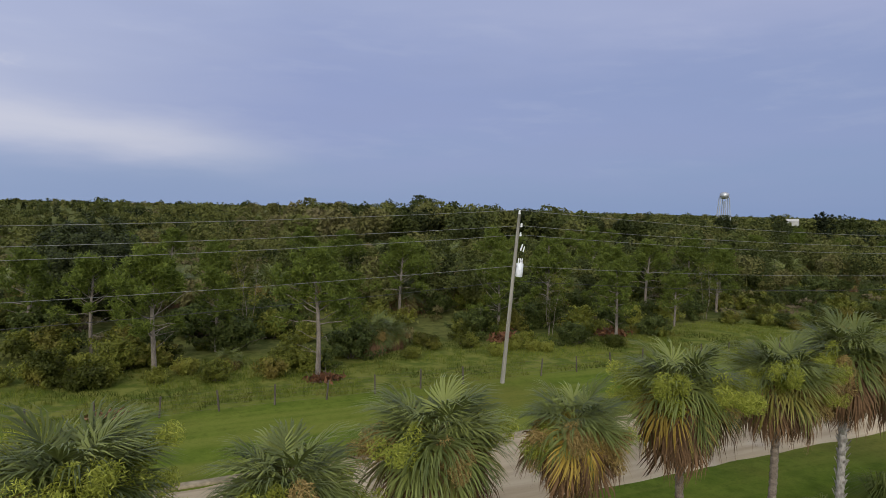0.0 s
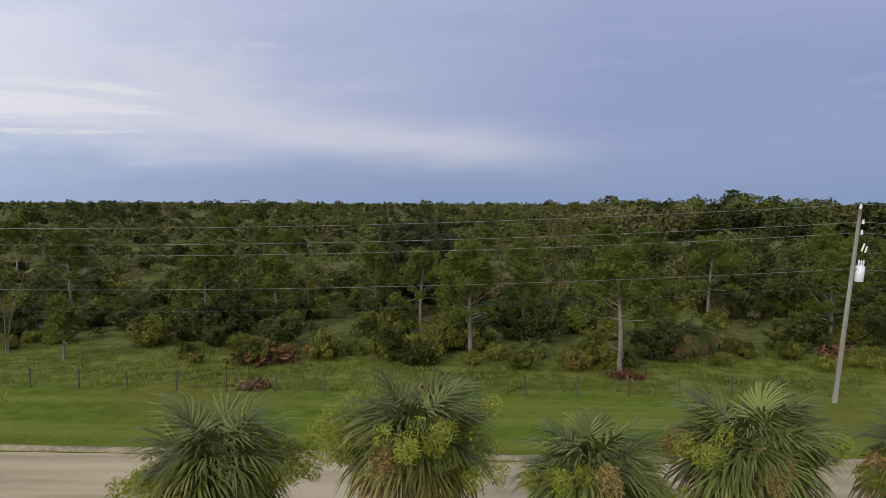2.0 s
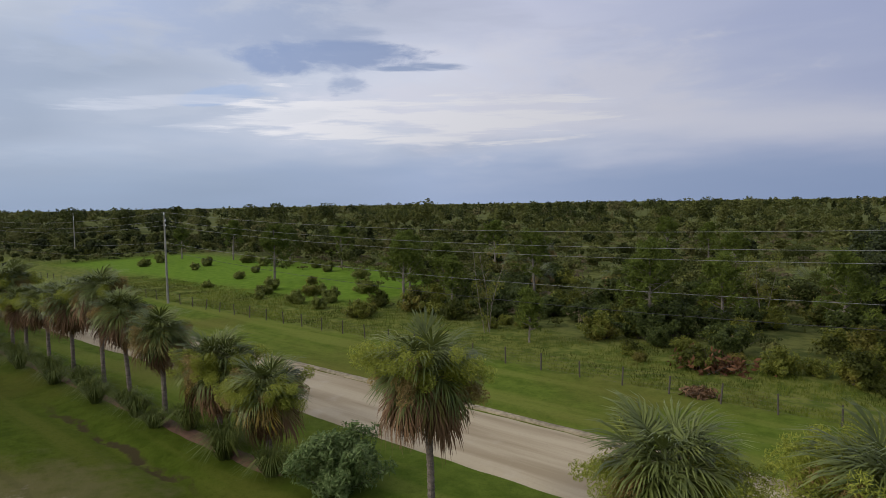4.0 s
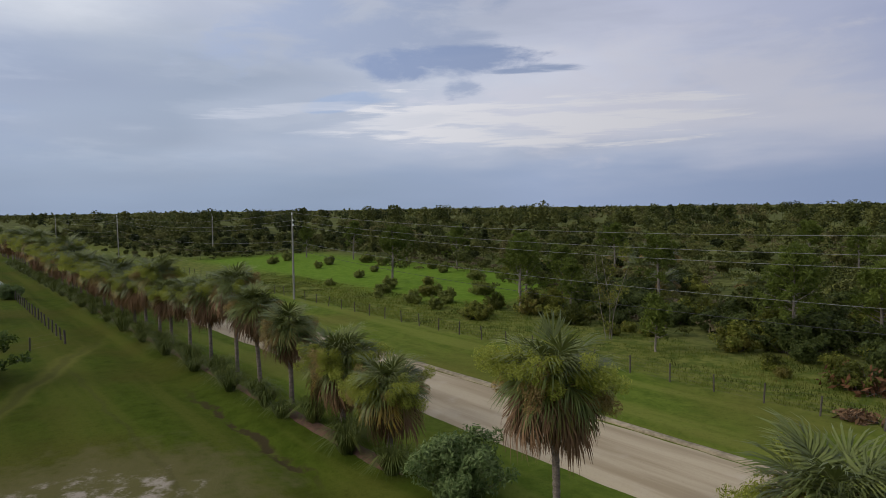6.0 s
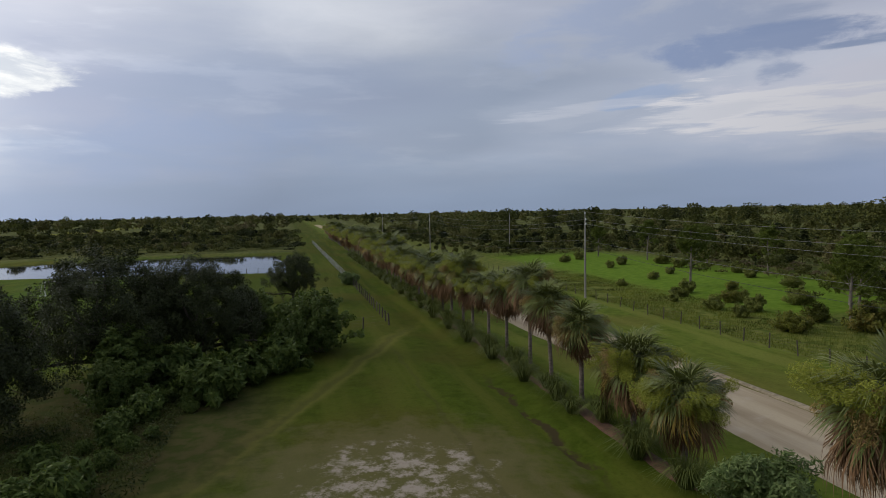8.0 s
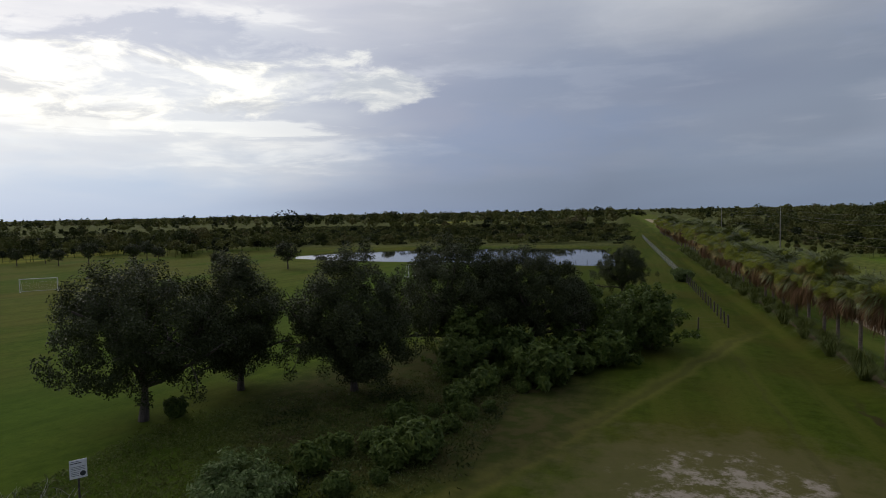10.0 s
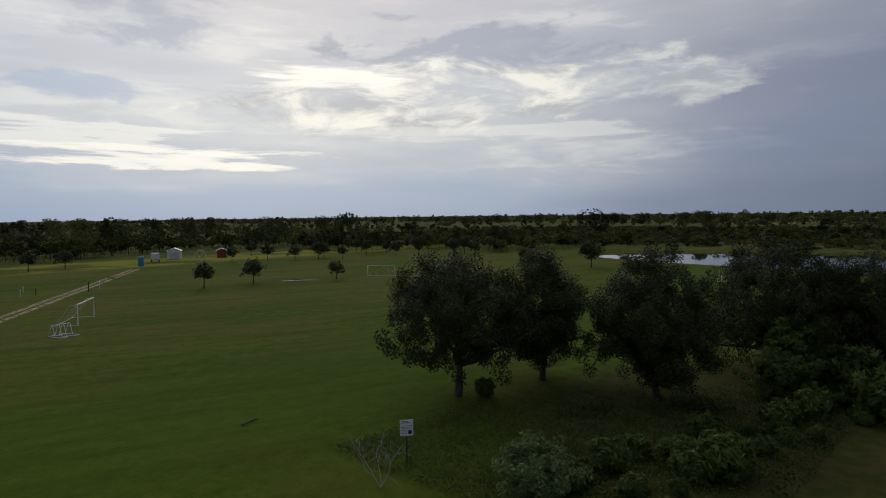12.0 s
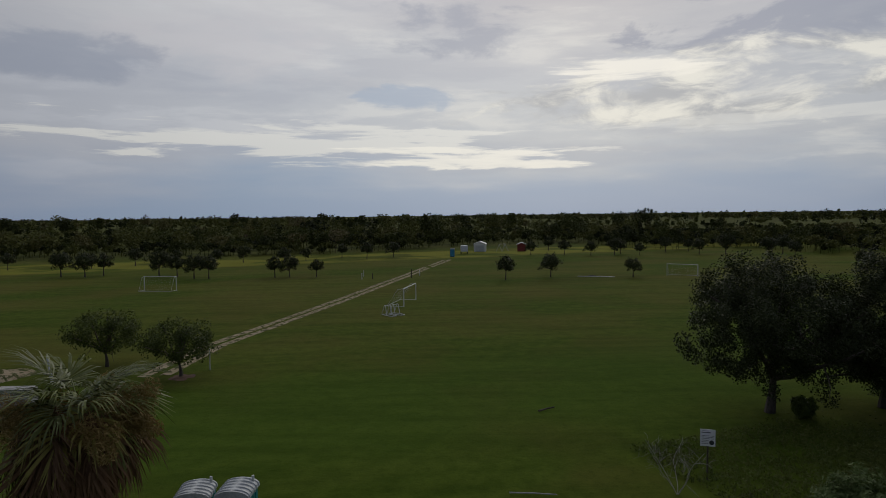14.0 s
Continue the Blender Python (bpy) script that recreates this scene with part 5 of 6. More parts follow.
weeds = Mesh()
spot = thicket(60000)
tuft = np.array([noise.noise((a * 0.5, b * 0.5, 2.0)) for a, b, _ in spot])
spot = spot[tuft > -0.6]
spot[:, 2] = 0.03 + 0.42 * rg.random(len(spot)) ** 2 * (0.4 + np.abs(tuft[tuft > -0.6]) * 2)
leaves(weeds, spot, 0.06, rg, 3.2, up=0.5)
tagged(part("weeds", weeds, WEED_BLADE), "dark rough weeds growing under the oaks", "weeds", kind="stuff")


# ---------------------------------------------------------------- poles and wires
def utility_pole(x, y, height, lean, label, can=False):
    p = thing("utility_pole", label, "utility pole", "utility poles along the road", pose(x, y, 0, 0, lean, 0))
    m = Mesh()
    z = np.linspace(-0.4, height, 12)
    m.tube(np.stack([0 * z, 0 * z, z], 1), np.linspace(0.145, 0.095, 12), 12)
    part("shaft", m, POLE_WOOD, p, smooth=True)
    for zz in (height + 0.02, height - 0.80, height - 1.40):
        q = Mesh()
        side = 0.0 if zz > height else 0.24
        q.tube([(side, 0, zz - 0.02), (side, 0, zz + 0.05), (side, 0, zz + 0.09), (side, 0, zz + 0.13), (side, 0, zz + 0.17), (side, 0, zz + 0.26)], [0.05, 0.09, 0.05, 0.09, 0.05, 0.06], 10)
        ins = part("insulator", q, PORCELAIN, p, "white porcelain insulator", smooth=True)
        if side:
            b = Mesh()
            b.tube([(0.08, 0, zz), (side, 0, zz + 0.0)], 0.025, 6)
            part("bracket", b, STEEL, p)
    if can:
        c = Mesh()
        c.tube([(0.36, -0.1, height - 4.05), (0.36, -0.1, height - 4.0), (0.36, -0.1, height - 3.2), (0.36, -0.1, height - 3.16)], [0.2, 0.235, 0.235, 0.19], 18)
        body = part("transformer", c, CAN_PAINT, p, "pale grey transformer can", smooth=True)
        for dx in (-0.12, 0.02, 0.14):
            b = Mesh()
            h = height - 3.16
            b.tube([(0.36 + dx, -0.1, h), (0.36 + dx, -0.1, h + 0.1), (0.36 + dx, -0.1, h + 0.2), (0.36 + dx, -0.1, h + 0.32)], [0.05, 0.035, 0.05, 0.03], 8)
            part("bushing", b, PORCELAIN, body)
        a = Mesh()
        a.tube([(0.3, -0.1, height - 2.35), (0.42, -0.1, height - 1.9)], 0.05, 8)
        a.tube([(0.5, -0.1, height - 2.4), (0.58, -0.1, height - 2.05)], 0.04, 8)
        part("cutout_fuse", a, PORCELAIN, p)
        hb = Mesh()
        hb.box((0.05, -0.16, height - 3.9), (0.2, -0.04, height - 3.8))
        hb.box((0.05, -0.16, height - 3.4), (0.2, -0.04, height - 3.3))
        part("mounting_bracket", hb, STEEL, p)
    return p


LEAN = 4.6
utility_pole(20.85, 35.2, 11.1, LEAN, "leaning grey wooden utility pole with a transformer", True)
utility_pole(-76.3, 35.3, 10.9, 0.3, "upright grey wooden utility pole in green meadow")
utility_pole(-170, 35.3, 10.4, -1, "distant grey wooden utility pole")
utility_pole(-262, 35.3, 10.4, 0, "distant grey wooden utility pole")
utility_pole(118, 35.3, 10.9, 0, "grey wooden utility pole in the verge")
utility_pole(-178, 61, 10.4, 0.5, "grey wooden utility pole standing among scrub")


def wire_span(a, b, sag, r, mat, label):
    a, b = np.array(a, float), np.array(b, float)
    s = np.linspace(0, 1, 25)
    p = a + (b - a) * s[:, None]
    p[:, 2] -= 4 * sag * s * (1 - s)
    m = Mesh()
    m.tube(p, r, 4, cap=False)
    tagged(part("overhead_wire", m, mat), label, "power line", "overhead wires")


tops = {20.85: (11.1, LEAN), -76.3: (10.9, 0.3), -170: (10.4, -1), -262: (10.4, 0), 118: (10.9, 0)}


def on_pole(x, drop, side=0.24):
    h, lean = tops[x]
    z = h - drop
    a = radians(lean)
    return (x + z * math.sin(a) + (side * math.cos(a) if side else 0), 35.25, z * math.cos(a) - side * math.sin(a))


order = [118, 20.85, -76.3, -170, -262]
for x0, x1 in zip(order, order[1:]):
    k = ((x0 - x1) / 97.0) ** 2
    for drop, side, sag, r, mat, label in [(-0.28, 0, 1.55, 0.011, WIRE, "bare aluminium power wire"), (0.72, 0.24, 1.5, 0.011, WIRE, "bare aluminium power wire"), (1.32, 0.24, 1.55, 0.011, WIRE, "bare aluminium power wire"), (3.38, 0.0, 1.5, 0.011, WIRE, "bare grey neutral wire"), (4.35, 0.0, 1.85, 0.014, CABLE, "thick black sagging cable")]:
        wire_span(on_pole(x0, drop, side), on_pole(x1, drop, side), sag * k, r, mat, label)


# ---------------------------------------------------------------- fences
def post_data(h, r, name, mat, sides=6):
    m = Mesh()
    m.tube([(0, 0, -0.2), (0, 0, h * 0.5), (0, 0, h - 0.03), (0, 0, h)], [r, r * 0.95, r * 0.92, r * 0.6], sides)
    return m.data(name, mat)


def fence(label, points, spacing, h, r, mat, strands, group="", wire_r=0.004, wire=None):
    f = thing("wire_fence", label, "fence", group)
    rg2 = np.random.default_rng(int(abs(points[0][0])) + 3)
    data = post_data(h, r, "post", mat)
    for (ax, ay), (bx, by) in zip(points, points[1:]):
        L = math.hypot(bx - ax, by - ay)
        k = max(1, int(round(L / spacing)))
        tops_ = []
        for i in range(k + 1):
            u = i / k
            x, y = ax + (bx - ax) * u, ay + (by - ay) * u
            ob = new("post", data)
            ob.parent = f
            ob.matrix_basis = pose(x, y, ground_height(x, y), rg2.normal() * 3, rg2.normal() * 3, rg2.uniform(0, 360)) @ Matrix.Scale(rg2.uniform(0.92, 1.06), 4)
            tops_.append((x, y, ground_height(x, y)))
        for s in range(strands):
            zz = 0.15 + (h - 0.25) * s / max(strands - 1, 1)
            m = Mesh()
            m.tube([(x, y, z + zz) for x, y, z in tops_], wire_r, 3, cap=False)
            part("wire", m, wire or FENCE_WIRE, f)
    return f


fence("field fence of thin wooden posts and steel wire", [(75, 35.8), (-125, 35.8)], 3.0, 1.2, 0.055, POST_WOOD, 5)
fence("dark wooden post and wire fence around a paddock", [(-74, -4.5), (-64.3, 5.2), (-65.6, 8.0), (-103, 7.9)], 2.4, 1.2, 0.08, POST_WOOD, 4)
fence("long grey steel mesh fence beside the mown strip", [(-106, 7.6), (-250, 6.3)], 3.0, 1.4, 0.04, STEEL, 14, wire_r=0.012, wire=STEEL)
fence("low dark post and rail fence beside the pond", [(-131, -6), (-140, -26)], 2.5, 1.1, 0.07, POST_WOOD, 2)


# ---------------------------------------------------------------- sports field
def goal(label, a, b, h, deep, net=True, side=1):
    """White tube goal frame from post foot a to post foot b, with a sagging net."""
    ax, ay = a
    L = math.hypot(b[0] - ax, b[1] - ay)
    g = thing("soccer_goal", label, "soccer goal", "soccer goals", pose(ax, ay, ground_height(ax, ay), 0, 0, math.degrees(math.atan2(b[1] - ay, b[0] - ax))))
    for x in (0, L):
        m = Mesh()
        m.tube([(x, 0, -0.05), (x, 0, h)], 0.06, 8)
        part("goal_post", m, WHITE_PAINT, g)
    m = Mesh()
    m.tube([(-0.06, 0, h), (L + 0.06, 0, h)], 0.06, 8)
    part("crossbar", m, WHITE_PAINT, g)
    for x in (0, L):
        m = Mesh()
        m.tube([(x, 0, h), (x, side * deep * 0.35, h * 0.95), (x, side * deep, 0.05), (x, 0, 0.05)], 0.03, 6)
        part("side_stay", m, WHITE_PAINT, g)
    m = Mesh()
    m.tube([(0, side * deep, 0.05), (L, side * deep, 0.05)], 0.03, 6)
    part("ground_bar", m, WHITE_PAINT, g)
    if net:
        m = Mesh()
        for i in range(int(L / 0.3) + 1):
            x = min(i * 0.3, L)
            m.tube([(x, 0, h), (x, side * deep * 0.4, h * 0.72), (x, side * deep, 0.06)], 0.002, 3, cap=False)
        for j in range(9):
            u = j / 8
            m.tube([(0, side * deep * u, h * (1 - u) * (1 - 0.15 * u) + 0.05), (L, side * deep * u, h * (1 - u) * (1 - 0.15 * u) + 0.05)], 0.002, 3, cap=False)
        part("net", m, NET_CORD, g)
    return g


goal("white soccer goal with a loose net on the grass", (-24.1, -75.3), (-27.4, -80.5), 2.25, 2.2, True, 1)
goal("white soccer goal standing at the far touchline", (-78.5, -92.0), (-81.7, -88.0), 2.1, 1.6)
goal("white soccer goal with a diagonal brace", (2.9, -107.9), (7.6, -110.3), 2.2, 1.6)
goal("white soccer goal near the pond", (-106.1, -37.4), (-110.6, -33.0), 2.2, 1.6)


def small_goal(x, y, turn):
    g = thing("training_goal", "small white tube training goal lying in grass", "soccer goal", "small training goals", pose(x, y, 0.02, 0, 0, turn))
    for sx in (0, 0.7):
        m = Mesh()
        m.tube([(sx, 0, 0.03), (sx, 0.25, 1.1), (sx, 0.45, 1.15), (sx, 0.95, 0.05), (sx, -0.9, 0.03)], 0.04, 6)
        part("side_tube", m, WHITE_PAINT, g)
    m = Mesh()
    m.tube([(0, -0.9, 0.03), (0.7, -0.9, 0.03)], 0.04, 6)
    m.tube([(0, 0.35, 1.14), (0.7, 0.35, 1.14)], 0.04, 6)
    m.tube([(0, 0.95, 0.05), (0.7, 0.95, 0.05)], 0.04, 6)
    part("cross_tube", m, WHITE_PAINT, g)


small_goal(-20.3, -69.6, 200)
small_goal(-21.4, -70.0, 205)


def marker_post(x, y, h, r, mat, label, lean=0.0):
    p = Mesh()
    p.tube([(0, 0, -0.2), (0, 0, h * 0.6), (0, 0, h - 0.03), (0, 0, h)], [r, r, r, r * 0.6], 8)
    ob = part("marker_post", p, mat)
    ob.matrix_basis = pose(x, y, ground_height(x, y), 0, lean, 0)
    tagged(ob, label, "post", "marker posts by the track")


for x, y, h, r, mat in [(-27.3, -110.4, 1.1, 0.07, WHITE_PAINT), (-29.3, -110.6, 1.0, 0.08, POST_WOOD), (-29.0, -116.0, 1.1, 0.06, WHITE_PAINT), (-36.1, -109.1, 1.6, 0.09, POST_WOOD), (-38.8, -112.4, 1.0, 0.06, WHITE_PAINT)]:
    marker_post(x, y, h, r, mat, "white painted marker post in grass" if mat == WHITE_PAINT else "weathered wooden post in grass")
marker_post(-1.33, -50.9, 1.7, 0.045, WHITE_PAINT, "thin white marker stake beside a small tree")
marker_post(9.0, -51.5, 1.9, 0.10, WHITE_PAINT, "leaning white post beside a sand pile", 6)

# young trees on the field
GY = "young trees on the field"
young = [broad_tree("young_tree", "small dark rounded tree on mown grass", "tree", 4.1, 4.0, 111, OAK_LEAF, BARK, 0.32, 70, 30, 0.15, GY, 0.42), broad_tree("young_tree", "small leaning dark tree on mown grass", "tree", 4.0, 3.6, 112, OAK_LEAF, BARK, 0.36, 60, 30, 0.15, GY, 0.40), broad_tree("young_tree", "small leafy tree with low spreading branches", "tree", 4.3, 5.8, 113, DARK_SCRUB, BARK, 0.20, 110, 44, 0.11, GY, 0.45)]
settle(young[0], -59.1, -99.4)
settle(young[1], -49.8, -98.8)
settle(young[2], 0.6, -49.6)
for k, x, y, s in [(2, 6.0, -55.2, 1.05), (0, -71.8, -92.8, 0.8), (1, -13.6, -122.0, 0.95), (0, -16.2, -121.5, 0.95), (1, -20.8, -119.4, 0.8), (0, 25, -143.3, 1.15), (0, 20.5, -141, 1.08), (1, 17.4, -141.9, 1.05), (0, 6.8, -133.4, 1.18), (1, 3.5, -131, 1.0), (0, 0.5, -126.7, 1.05), (1, -2.0, -125.0, 1.02), (0, -119.8, -68.6, 1.35), (0, -113.0, -80.0, 1.0)]:
    put(young[k], x, y, s, rng.uniform(0, 360))
for i in range(22):
    x = -130 + i * 8.0 + rng.normal() * 2
    y = -158 - 0.12 * (x + 60) + rng.normal() * 7 - (12 if -100 < x < -50 else 0)
    if -95 < x < -54:
        continue
    put(young[int(rng.integers(2))], x, y, rng.uniform(0.7, 1.05), rng.uniform(0, 360))
for x, y, s in [(-92, -148, 1.0), (-97, -143, 0.9), (-103, -141, 1.1), (-108, -137, 0.8), (-128, -128, 1.3), (-134, -120, 1.1), (-123, -132, 1.0), (-84, -152, 0.9), (-141, -122, 1.2), (-137, -115, 0.9)]:
    put(young[int(rng.integers(2))], x, y, s, rng.uniform(0, 360))


def bare_shrub(x, y):
    r = np.random.default_rng(9)
    t = thing("bare_shrub", "leafless pale grey branching shrub in dark grass", "shrub", "", pose(x, y, 0))
    m = Mesh()
    for i in range(5):
        a = i * 1.3
        p = bough(m, r, (0, 0, -0.1), (0.45 * math.cos(a), 0.45 * math.sin(a), 1), r.uniform(1.9, 2.7), 0.017, 0.3, 7, sides=5)
        for j in range(7):
            b = bough(m, r, p[r.integers(2, 7)], r.normal(size=3) * 0.7 + (0, 0, 0.8), r.uniform(0.5, 1.0), 0.008, 0.5, 4, sides=3)
            for _ in range(2):
                bough(m, r, b[r.integers(1, 4)], r.normal(size=3) + (0, 0, 0.5), 0.4, 0.005, 0.4, 3, sides=3)
    part("stem", m, PALE_BARK, t)


bare_shrub(-18.8, -21.2)


def sign_board(x, y, turn):
    s = thing("notice_sign", "white notice board on a thin wooden post", "sign", "", pose(x, y, 0, 0, 0, turn))
    m = Mesh()
    m.box((-0.035, -0.035, -0.3), (0.035, 0.035, 2.1), bevel=0.006)
    part("post", m, POST_WOOD, s)
    m = Mesh()
    m.box((-0.30, -0.062, 1.42), (0.30, -0.037, 2.15), bevel=0.004)
    board = part("board", m, SIGN_FACE, s)
    for i, (x0, x1, z0, z1) in enumerate([(-0.25, 0.12, 1.98, 2.05), (-0.22, 0.05, 2.07, 2.10), (-0.25, 0.25, 1.86, 1.89), (-0.25, 0.22, 1.80, 1.83), (-0.25, 0.25, 1.74, 1.77), (-0.25, 0.02, 1.66, 1.69), (-0.25, 0.0, 1.59, 1.62), (-0.25, 0.02, 1.52, 1.55)]):
        m = Mesh()
        m.box((x0, -0.067, z0 + 0.3 * (z1 - z0)), (x1, -0.0621, z1 - 0.25 * (z1 - z0)))
        part("text_bar", m, SIGN_INK, board)
    m = Mesh()
    m.tube([(0.15, -0.068, 1.59), (0.15, -0.0621, 1.59)], 0.10, 20)
    part("emblem", m, SIGN_INK, board)


sign_board(-21.0, -21.9, 142)


def portable_toilet(x, y, turn, body_mat, label):
    t = thing("portable_toilet", label, "portable toilet", "portable toilets", pose(x, y, ground_height(x, y), 0, 0, turn))
    m = Mesh()
    m.box((-0.56, -0.56, 0.0), (0.56, 0.56, 0.12), bevel=0.02)
    part("base", m, DARK_METAL, t)
    m = Mesh()
    m.box((-0.54, -0.54, 0.12), (0.54, 0.54, 2.02), bevel=0.03)
    for sx in (-0.3, 0.0, 0.3):
        m.box((sx - 0.04, 0.541, 0.2), (sx + 0.04, 0.565, 1.9), bevel=0.008)
        m.box((0.541, sx - 0.04, 0.2), (0.565, sx + 0.04, 1.9), bevel=0.008)
        m.box((-0.565, sx - 0.04, 0.2), (-0.541, sx + 0.04, 1.9), bevel=0.008)
    part("body", m, body_mat, t)
    m = Mesh()
    m.box((-0.42, -0.575, 0.16), (0.42, -0.545, 1.95), bevel=0.01)
    d = part("door", m, body_mat, t)
    m = Mesh()
    m.box((0.28, -0.605, 1.0), (0.38, -0.576, 1.12), bevel=0.008)
    part("latch", m, WHITE_PAINT, d)
    # arched roof with raised ribs
    m = Mesh()
    a = np.linspace(0, math.pi, 11)
    prof = [(-0.6 * math.cos(q), 2.02 + 0.28 * math.sin(q) ** 0.8) for q in a]
    v = [(px, yy, pz) for yy in (-0.6, 0.6) for px, pz in prof]
    k = len(prof)
    m.add(v, [(i, i + 1, k + i + 1, k + i) for i in range(k - 1)] + [tuple(range(k)), tuple(range(2 * k - 1, k - 1, -1)), (0, k, 2 * k - 1, k - 1)])
    roof = part("roof", m, ROOF_PLASTIC, t, "translucent white arched roof")
    for yy in (-0.48, -0.24, 0.0, 0.24, 0.48):
        q = Mesh()
        q.tube([(px * 1.0, yy, pz + 0.005) for px, pz in prof], 0.035, 6)
        part("roof_rib", q, ROOF_PLASTIC, roof)
    m = Mesh()
    m.tube([(0.42, 0.42, 2.0), (0.42, 0.42, 2.42)], 0.05, 8)
    part("vent_pipe", m, ROOF_PLASTIC, t)


portable_toilet(-0.60, -23.85, 166, TEAL_PLASTIC, "teal portable toilet with white arched roof")
portable_toilet(-1.93, -23.45, 158, TEAL_PLASTIC, "teal portable toilet with white arched roof")
portable_toilet(-63.0, -156.6, 150, BLUE_PLASTIC, "bright blue portable toilet far across the field")


def shed(x, y, turn, w, d, h, wall, roof, label, name, garage=False):
    s = thing(name, label, "shed", "", pose(x, y, 0, 0, 0, turn))
    m = Mesh()
    m.box((-w / 2, -d / 2, -0.1), (w / 2, d / 2, h))
    m.add([(-w / 2, -d / 2, h), (w / 2, -d / 2, h), (0, -d / 2, h + w * 0.2), (-w / 2, d / 2, h), (w / 2, d / 2, h), (0, d / 2, h + w * 0.2)], [(0, 1, 2), (3, 5, 4)])
    part("wall", m, wall, s)
    for sx in (-1, 1):
        m = Mesh()
        o = 0.25
        z0, z1 = h - 0.02 - o * 0.4, h + w * 0.2 + 0.02
        xs = (sx * (w / 2 + o), 0.0)
        v = [(xs[0], -d / 2 - o, z0), (xs[0], d / 2 + o, z0), (0, d / 2 + o, z1), (0, -d / 2 - o, z1)]
        v += [(a, b, c + 0.08) for a, b, c in v]
        m.add(v, [(0, 1, 2, 3), (4, 5, 6, 7), (0, 1, 5, 4), (1, 2, 6, 5), (2, 3, 7, 6), (3, 0, 4, 7)])
        part("roof", m, roof, s)
    m = Mesh()
    if garage:
        m.box((-w * 0.36, -d / 2 - 0.05, 0), (w * 0.36, -d / 2 - 0.004, h * 0.8), bevel=0.01)
        for i in range(4):
            m.box((-w * 0.35, -d / 2 - 0.07, 0.1 + i * h * 0.2), (w * 0.35, -d / 2 - 0.051, 0.1 + i * h * 0.2 + h * 0.17))
    else:
        m.box((-0.5, -d / 2 - 0.05, 0), (0.5, -d / 2 - 0.004, 2.0), bevel=0.01)
    part("door", m, ROOF_PLASTIC if garage else wall, s)


shed(-79.6, -175.5, 152, 3.5, 4.2, 2.3, WHITE_PAINT, WHITE_PAINT, "white shed with a roll-up door across the field", "white_shed", True)
shed(-90.2, -169.0, 152, 2.5, 2.5, 2.1, RED_PAINT, WHITE_PAINT, "small dark red shed with a pale roof", "red_shed")


def trailer(x, y, turn, w, l, h, label, mat=None):
    t = thing("trailer", label, "trailer", "", pose(x, y, 0, 0, 0, turn))
    m = Mesh()
    m.box((-w / 2, -l / 2, 0.6), (w / 2, l / 2, 0.6 + h), bevel=0.08)
    part("body", m, mat or CAN_PAINT, t)
    for sx in (-1, 1):
        for sy in (-0.4, 0.4):
            q = Mesh()
            q.tube([(sx * (w / 2 + 0.02), sy, 0.36), (sx * (w / 2 - 0.2), sy, 0.36)], 0.36, 14)
            part("wheel", q, RUBBER, t)
    q = Mesh()
    q.box((-0.06, l / 2, 0.55), (0.06, l / 2 + 1.2, 0.67), bevel=0.01)
    part("drawbar", q, DARK_METAL, t)


trailer(-71.2, -168, 160, 2.0, 2.6, 1.7, "pale grey box trailer parked beside a shed")


def play_frame(x, y, turn):
    t = thing("swing_frame", "white A-frame swing set beside the shed", "swing set", "", pose(x, y, 0, 0, 0, turn))
    for sx in (-2.2, 2.2):
        for sy in (-1, 1):
            m = Mesh()
            m.tube([(sx, sy, -0.05), (sx, 0, 2.2)], 0.05, 6)
            part("leg", m, WHITE_PAINT, t)
    m = Mesh()
    m.tube([(-2.3, 0, 2.2), (2.3, 0, 2.2)], 0.05, 6)
    part("crossbar", m, WHITE_PAINT, t)


play_frame(-85.0, -171.5, 40)


def beam(a, b, label, name, r, mat, z=0.08, category="pole"):
    m = Mesh()
    p = np.array([(*a, z), ((a[0] + b[0]) / 2, (a[1] + b[1]) / 2, z + 0.02), (*b, z)], float)
    m.tube(p, [r, r * 0.95, r * 0.8], 7)
    tagged(part(name, m, mat), label, category)


beam((-63.3, -97.2), (-68.4, -93.4), "long pale pole lying on the grass", "fallen_pole", 0.07, WHITE_PAINT, 0.08)
beam((-66.0, -95.6), (-64.8, -96.3), "broken tree stump lying in grass", "stump", 0.14, BARK, 0.16, "stump")
beam((-18.9, -32.7), (-20.1, -33.0), "short dead branch lying on mown grass", "branch", 0.05, BARK, 0.05, "branch")
beam((-12.5, -23.8), (-14.2, -22.9), "pale pipe lying on mown grass", "pipe", 0.03, CONCRETE, 0.04, "pipe")


# concrete block and sand pile beside the track
m = Mesh()
m.box((-1.1, -0.5, -0.1), (1.1, 0.5, 1.25), bevel=0.03)
ob = tagged(part("concrete_block", m, CONCRETE), "pale weathered concrete block beside a palm", "concrete block")
ob.matrix_basis = pose(9.8, -45.6, 0, 0, 0, -20)


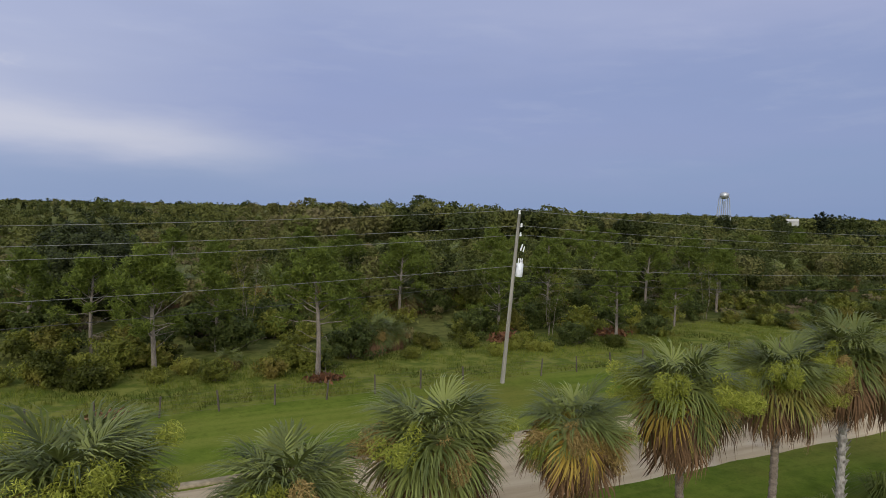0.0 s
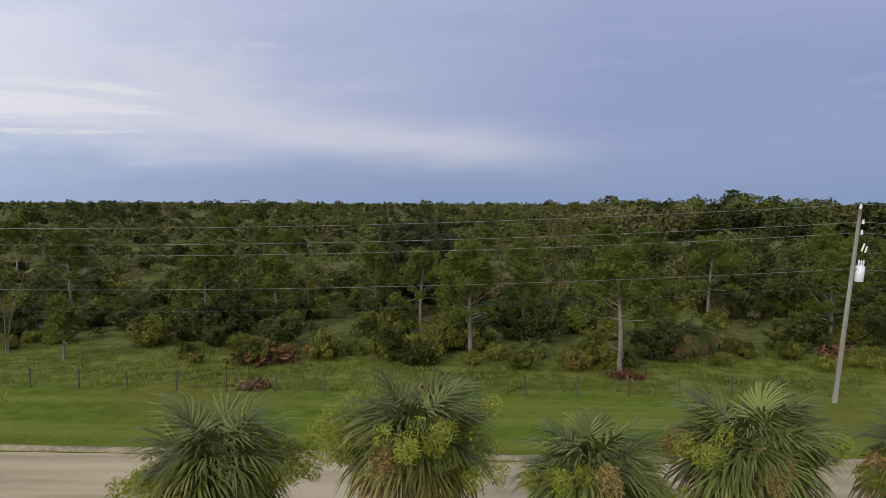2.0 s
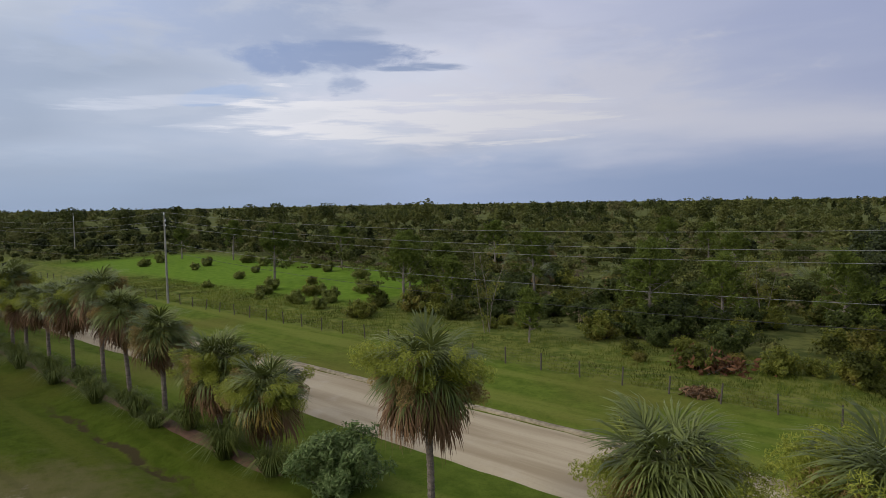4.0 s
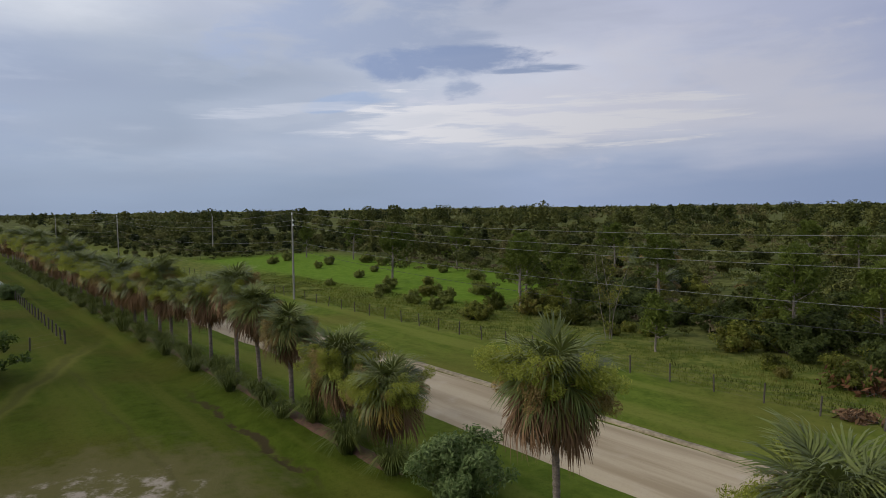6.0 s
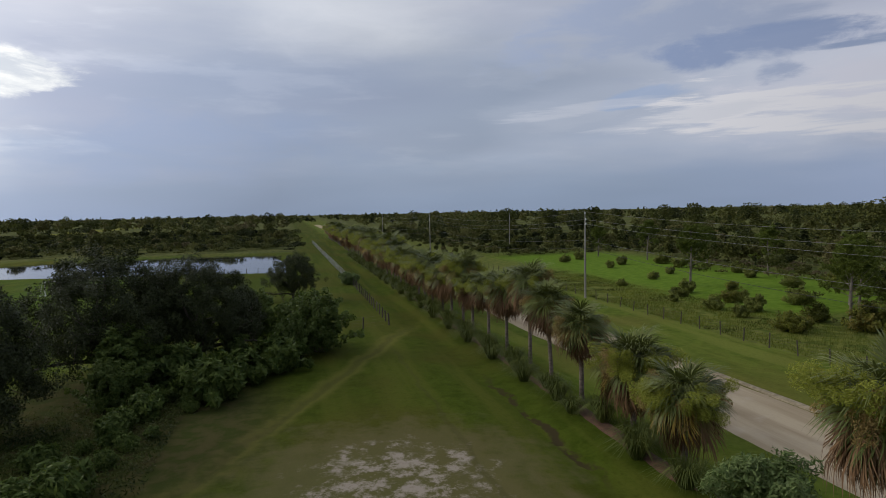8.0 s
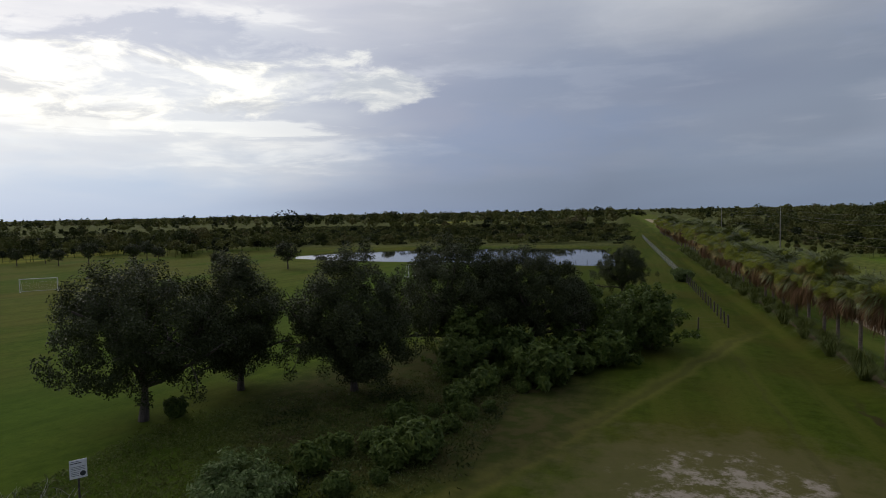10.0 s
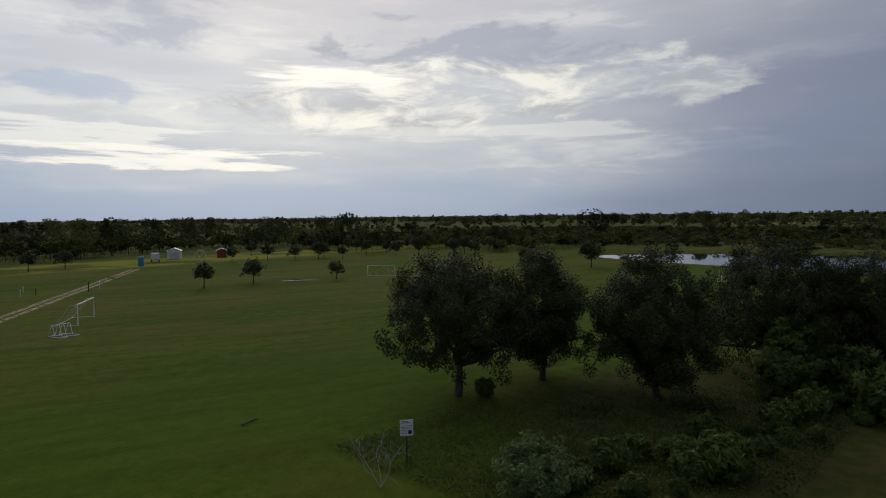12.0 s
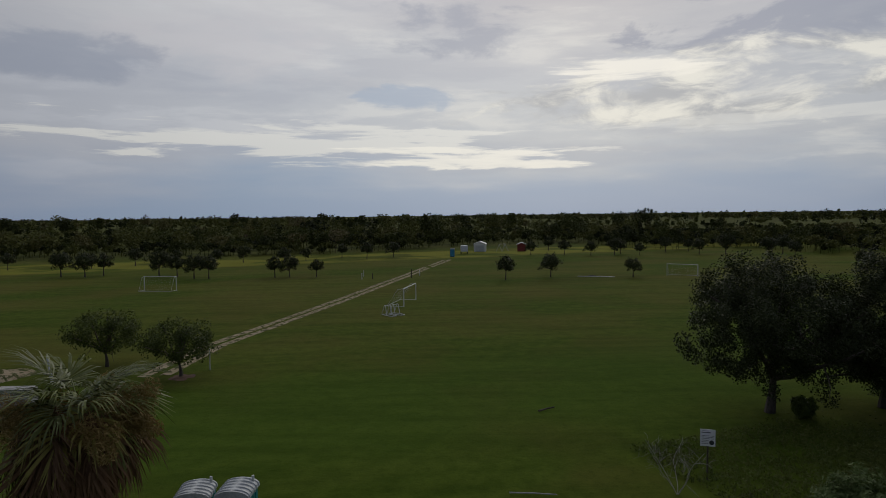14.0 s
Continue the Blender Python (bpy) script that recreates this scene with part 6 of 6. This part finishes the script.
def heap(x, y, w, d, h, mat, name, label, category, seed):
    m = Mesh()
    k = 14
    v, f = [], []
    for i in range(k + 1):
        for j in range(k + 1):
            a, b = 2 * i / k - 1, 2 * j / k - 1
            r = math.hypot(a, b)
            z = max(0, 1 - r) ** 0.8 * h * (0.75 + 0.6 * noise.noise((a * 2.2 + seed, b * 2.2, 1))) - 0.05
            v.append((a * w / 2, b * d / 2, z))
    f = [(i * (k + 1) + j, (i + 1) * (k + 1) + j, (i + 1) * (k + 1) + j + 1, i * (k + 1) + j + 1) for i in range(k) for j in range(k)]
    m.add(v, f)
    ob = tagged(part(name, m, mat, smooth=True), label, category)
    ob.matrix_basis = pose(x, y, ground_height(x, y), 0, 0, seed * 40)


heap(12.8, -54.6, 5.0, 3.4, 0.9, TRACK_SAND, "sand_pile", "low pile of brown sand beside the track", "sand pile", 1)
heap(0.6, -49.4, 3.0, 2.4, 0.14, MULCH, "mulch_ring", "thin ring of reddish mulch round a young tree", "mulch", 2)


def brush_heap(x, y, w, h, seed, mat, label):
    r = np.random.default_rng(seed)
    t = thing("brush_pile", label, "brush pile", "brush piles", pose(x, y, 0))
    tw, lv = Mesh(), Mesh()
    for i in range(40):
        p = r.normal(size=2) * w * 0.2
        bough(tw, r, (p[0], p[1], 0.02), r.normal(size=3) * (1, 1, 0.4) + (0, 0, 0.3), w * 0.35, 0.025, 0.4, 3, sides=3)
    c = r.normal(size=(420, 3)) * (w * 0.22, w * 0.16, h * 0.3)
    c[:, 2] = np.abs(c[:, 2]) + 0.05
    leaves(lv, c, 0.22, r, 2.6, up=0.2)
    part("stem", tw, BARK, t)
    part("foliage", lv, mat, t)


brush_heap(-14.1, 43.0, 4.6, 1.5, 1, DRY_BRUSH, "pile of reddish dry pine branches in green grass")
brush_heap(-13.0, 36.6, 1.8, 0.5, 2, PALM_DEAD, "small heap of pale dead fronds by the fence")
brush_heap(-2.0, 36.4, 1.6, 0.4, 3, PALM_DEAD, "small heap of dry branches by the fence")
brush_heap(27.5, 46.5, 2.2, 1.0, 4, DRY_BRUSH, "heap of reddish dry branches under pines")
brush_heap(38.5, 45.6, 3.2, 0.8, 5, DRY_BRUSH, "bed of reddish dry needles under a pine")
brush_heap(10.3, 39.9, 2.2, 0.25, 6, DRY_BRUSH, "reddish fallen needles around a pine trunk")


# ---------------------------------------------------------------- far things
def water_tower(x, y, h):
    t = thing("water_tower", "distant white water tower on slender legs", "water tower", "", pose(x, y, 0))
    m = Mesh()
    m.tube([(0, 0, h - 6.4), (0, 0, h - 5.8), (0, 0, h - 4.6), (0, 0, h - 1.8), (0, 0, h - 0.6), (0, 0, h)], [0.9, 2.8, 4.0, 4.0, 2.8, 0.6], 20)
    part("tank", m, STEEL, t, smooth=True)
    for i in range(6):
        a = i * math.pi / 3
        m = Mesh()
        m.tube([(6.4 * math.cos(a), 6.4 * math.sin(a), 0), (4.3 * math.cos(a), 4.3 * math.sin(a), h - 5)], 0.38, 6)
        part("leg", m, STEEL, t)
    m = Mesh()
    m.tube([(0, 0, 0), (0, 0, h - 8)], 0.5, 8)
    part("riser", m, STEEL, t)


water_tower(465.9, 409.1, 31.6)


def far_house(x, y, turn, w, d, h, label):
    shed(x, y, turn, w, d, h, CONCRETE, CONCRETE, label, "far_house")


far_house(338.7, 248.3, 30, 6, 6, 8.5, "distant pale building above the tree tops")
trailer(-505, 24, 85, 2.4, 5.0, 1.8, "pale vehicle far down the sand road", WHITE_PAINT)
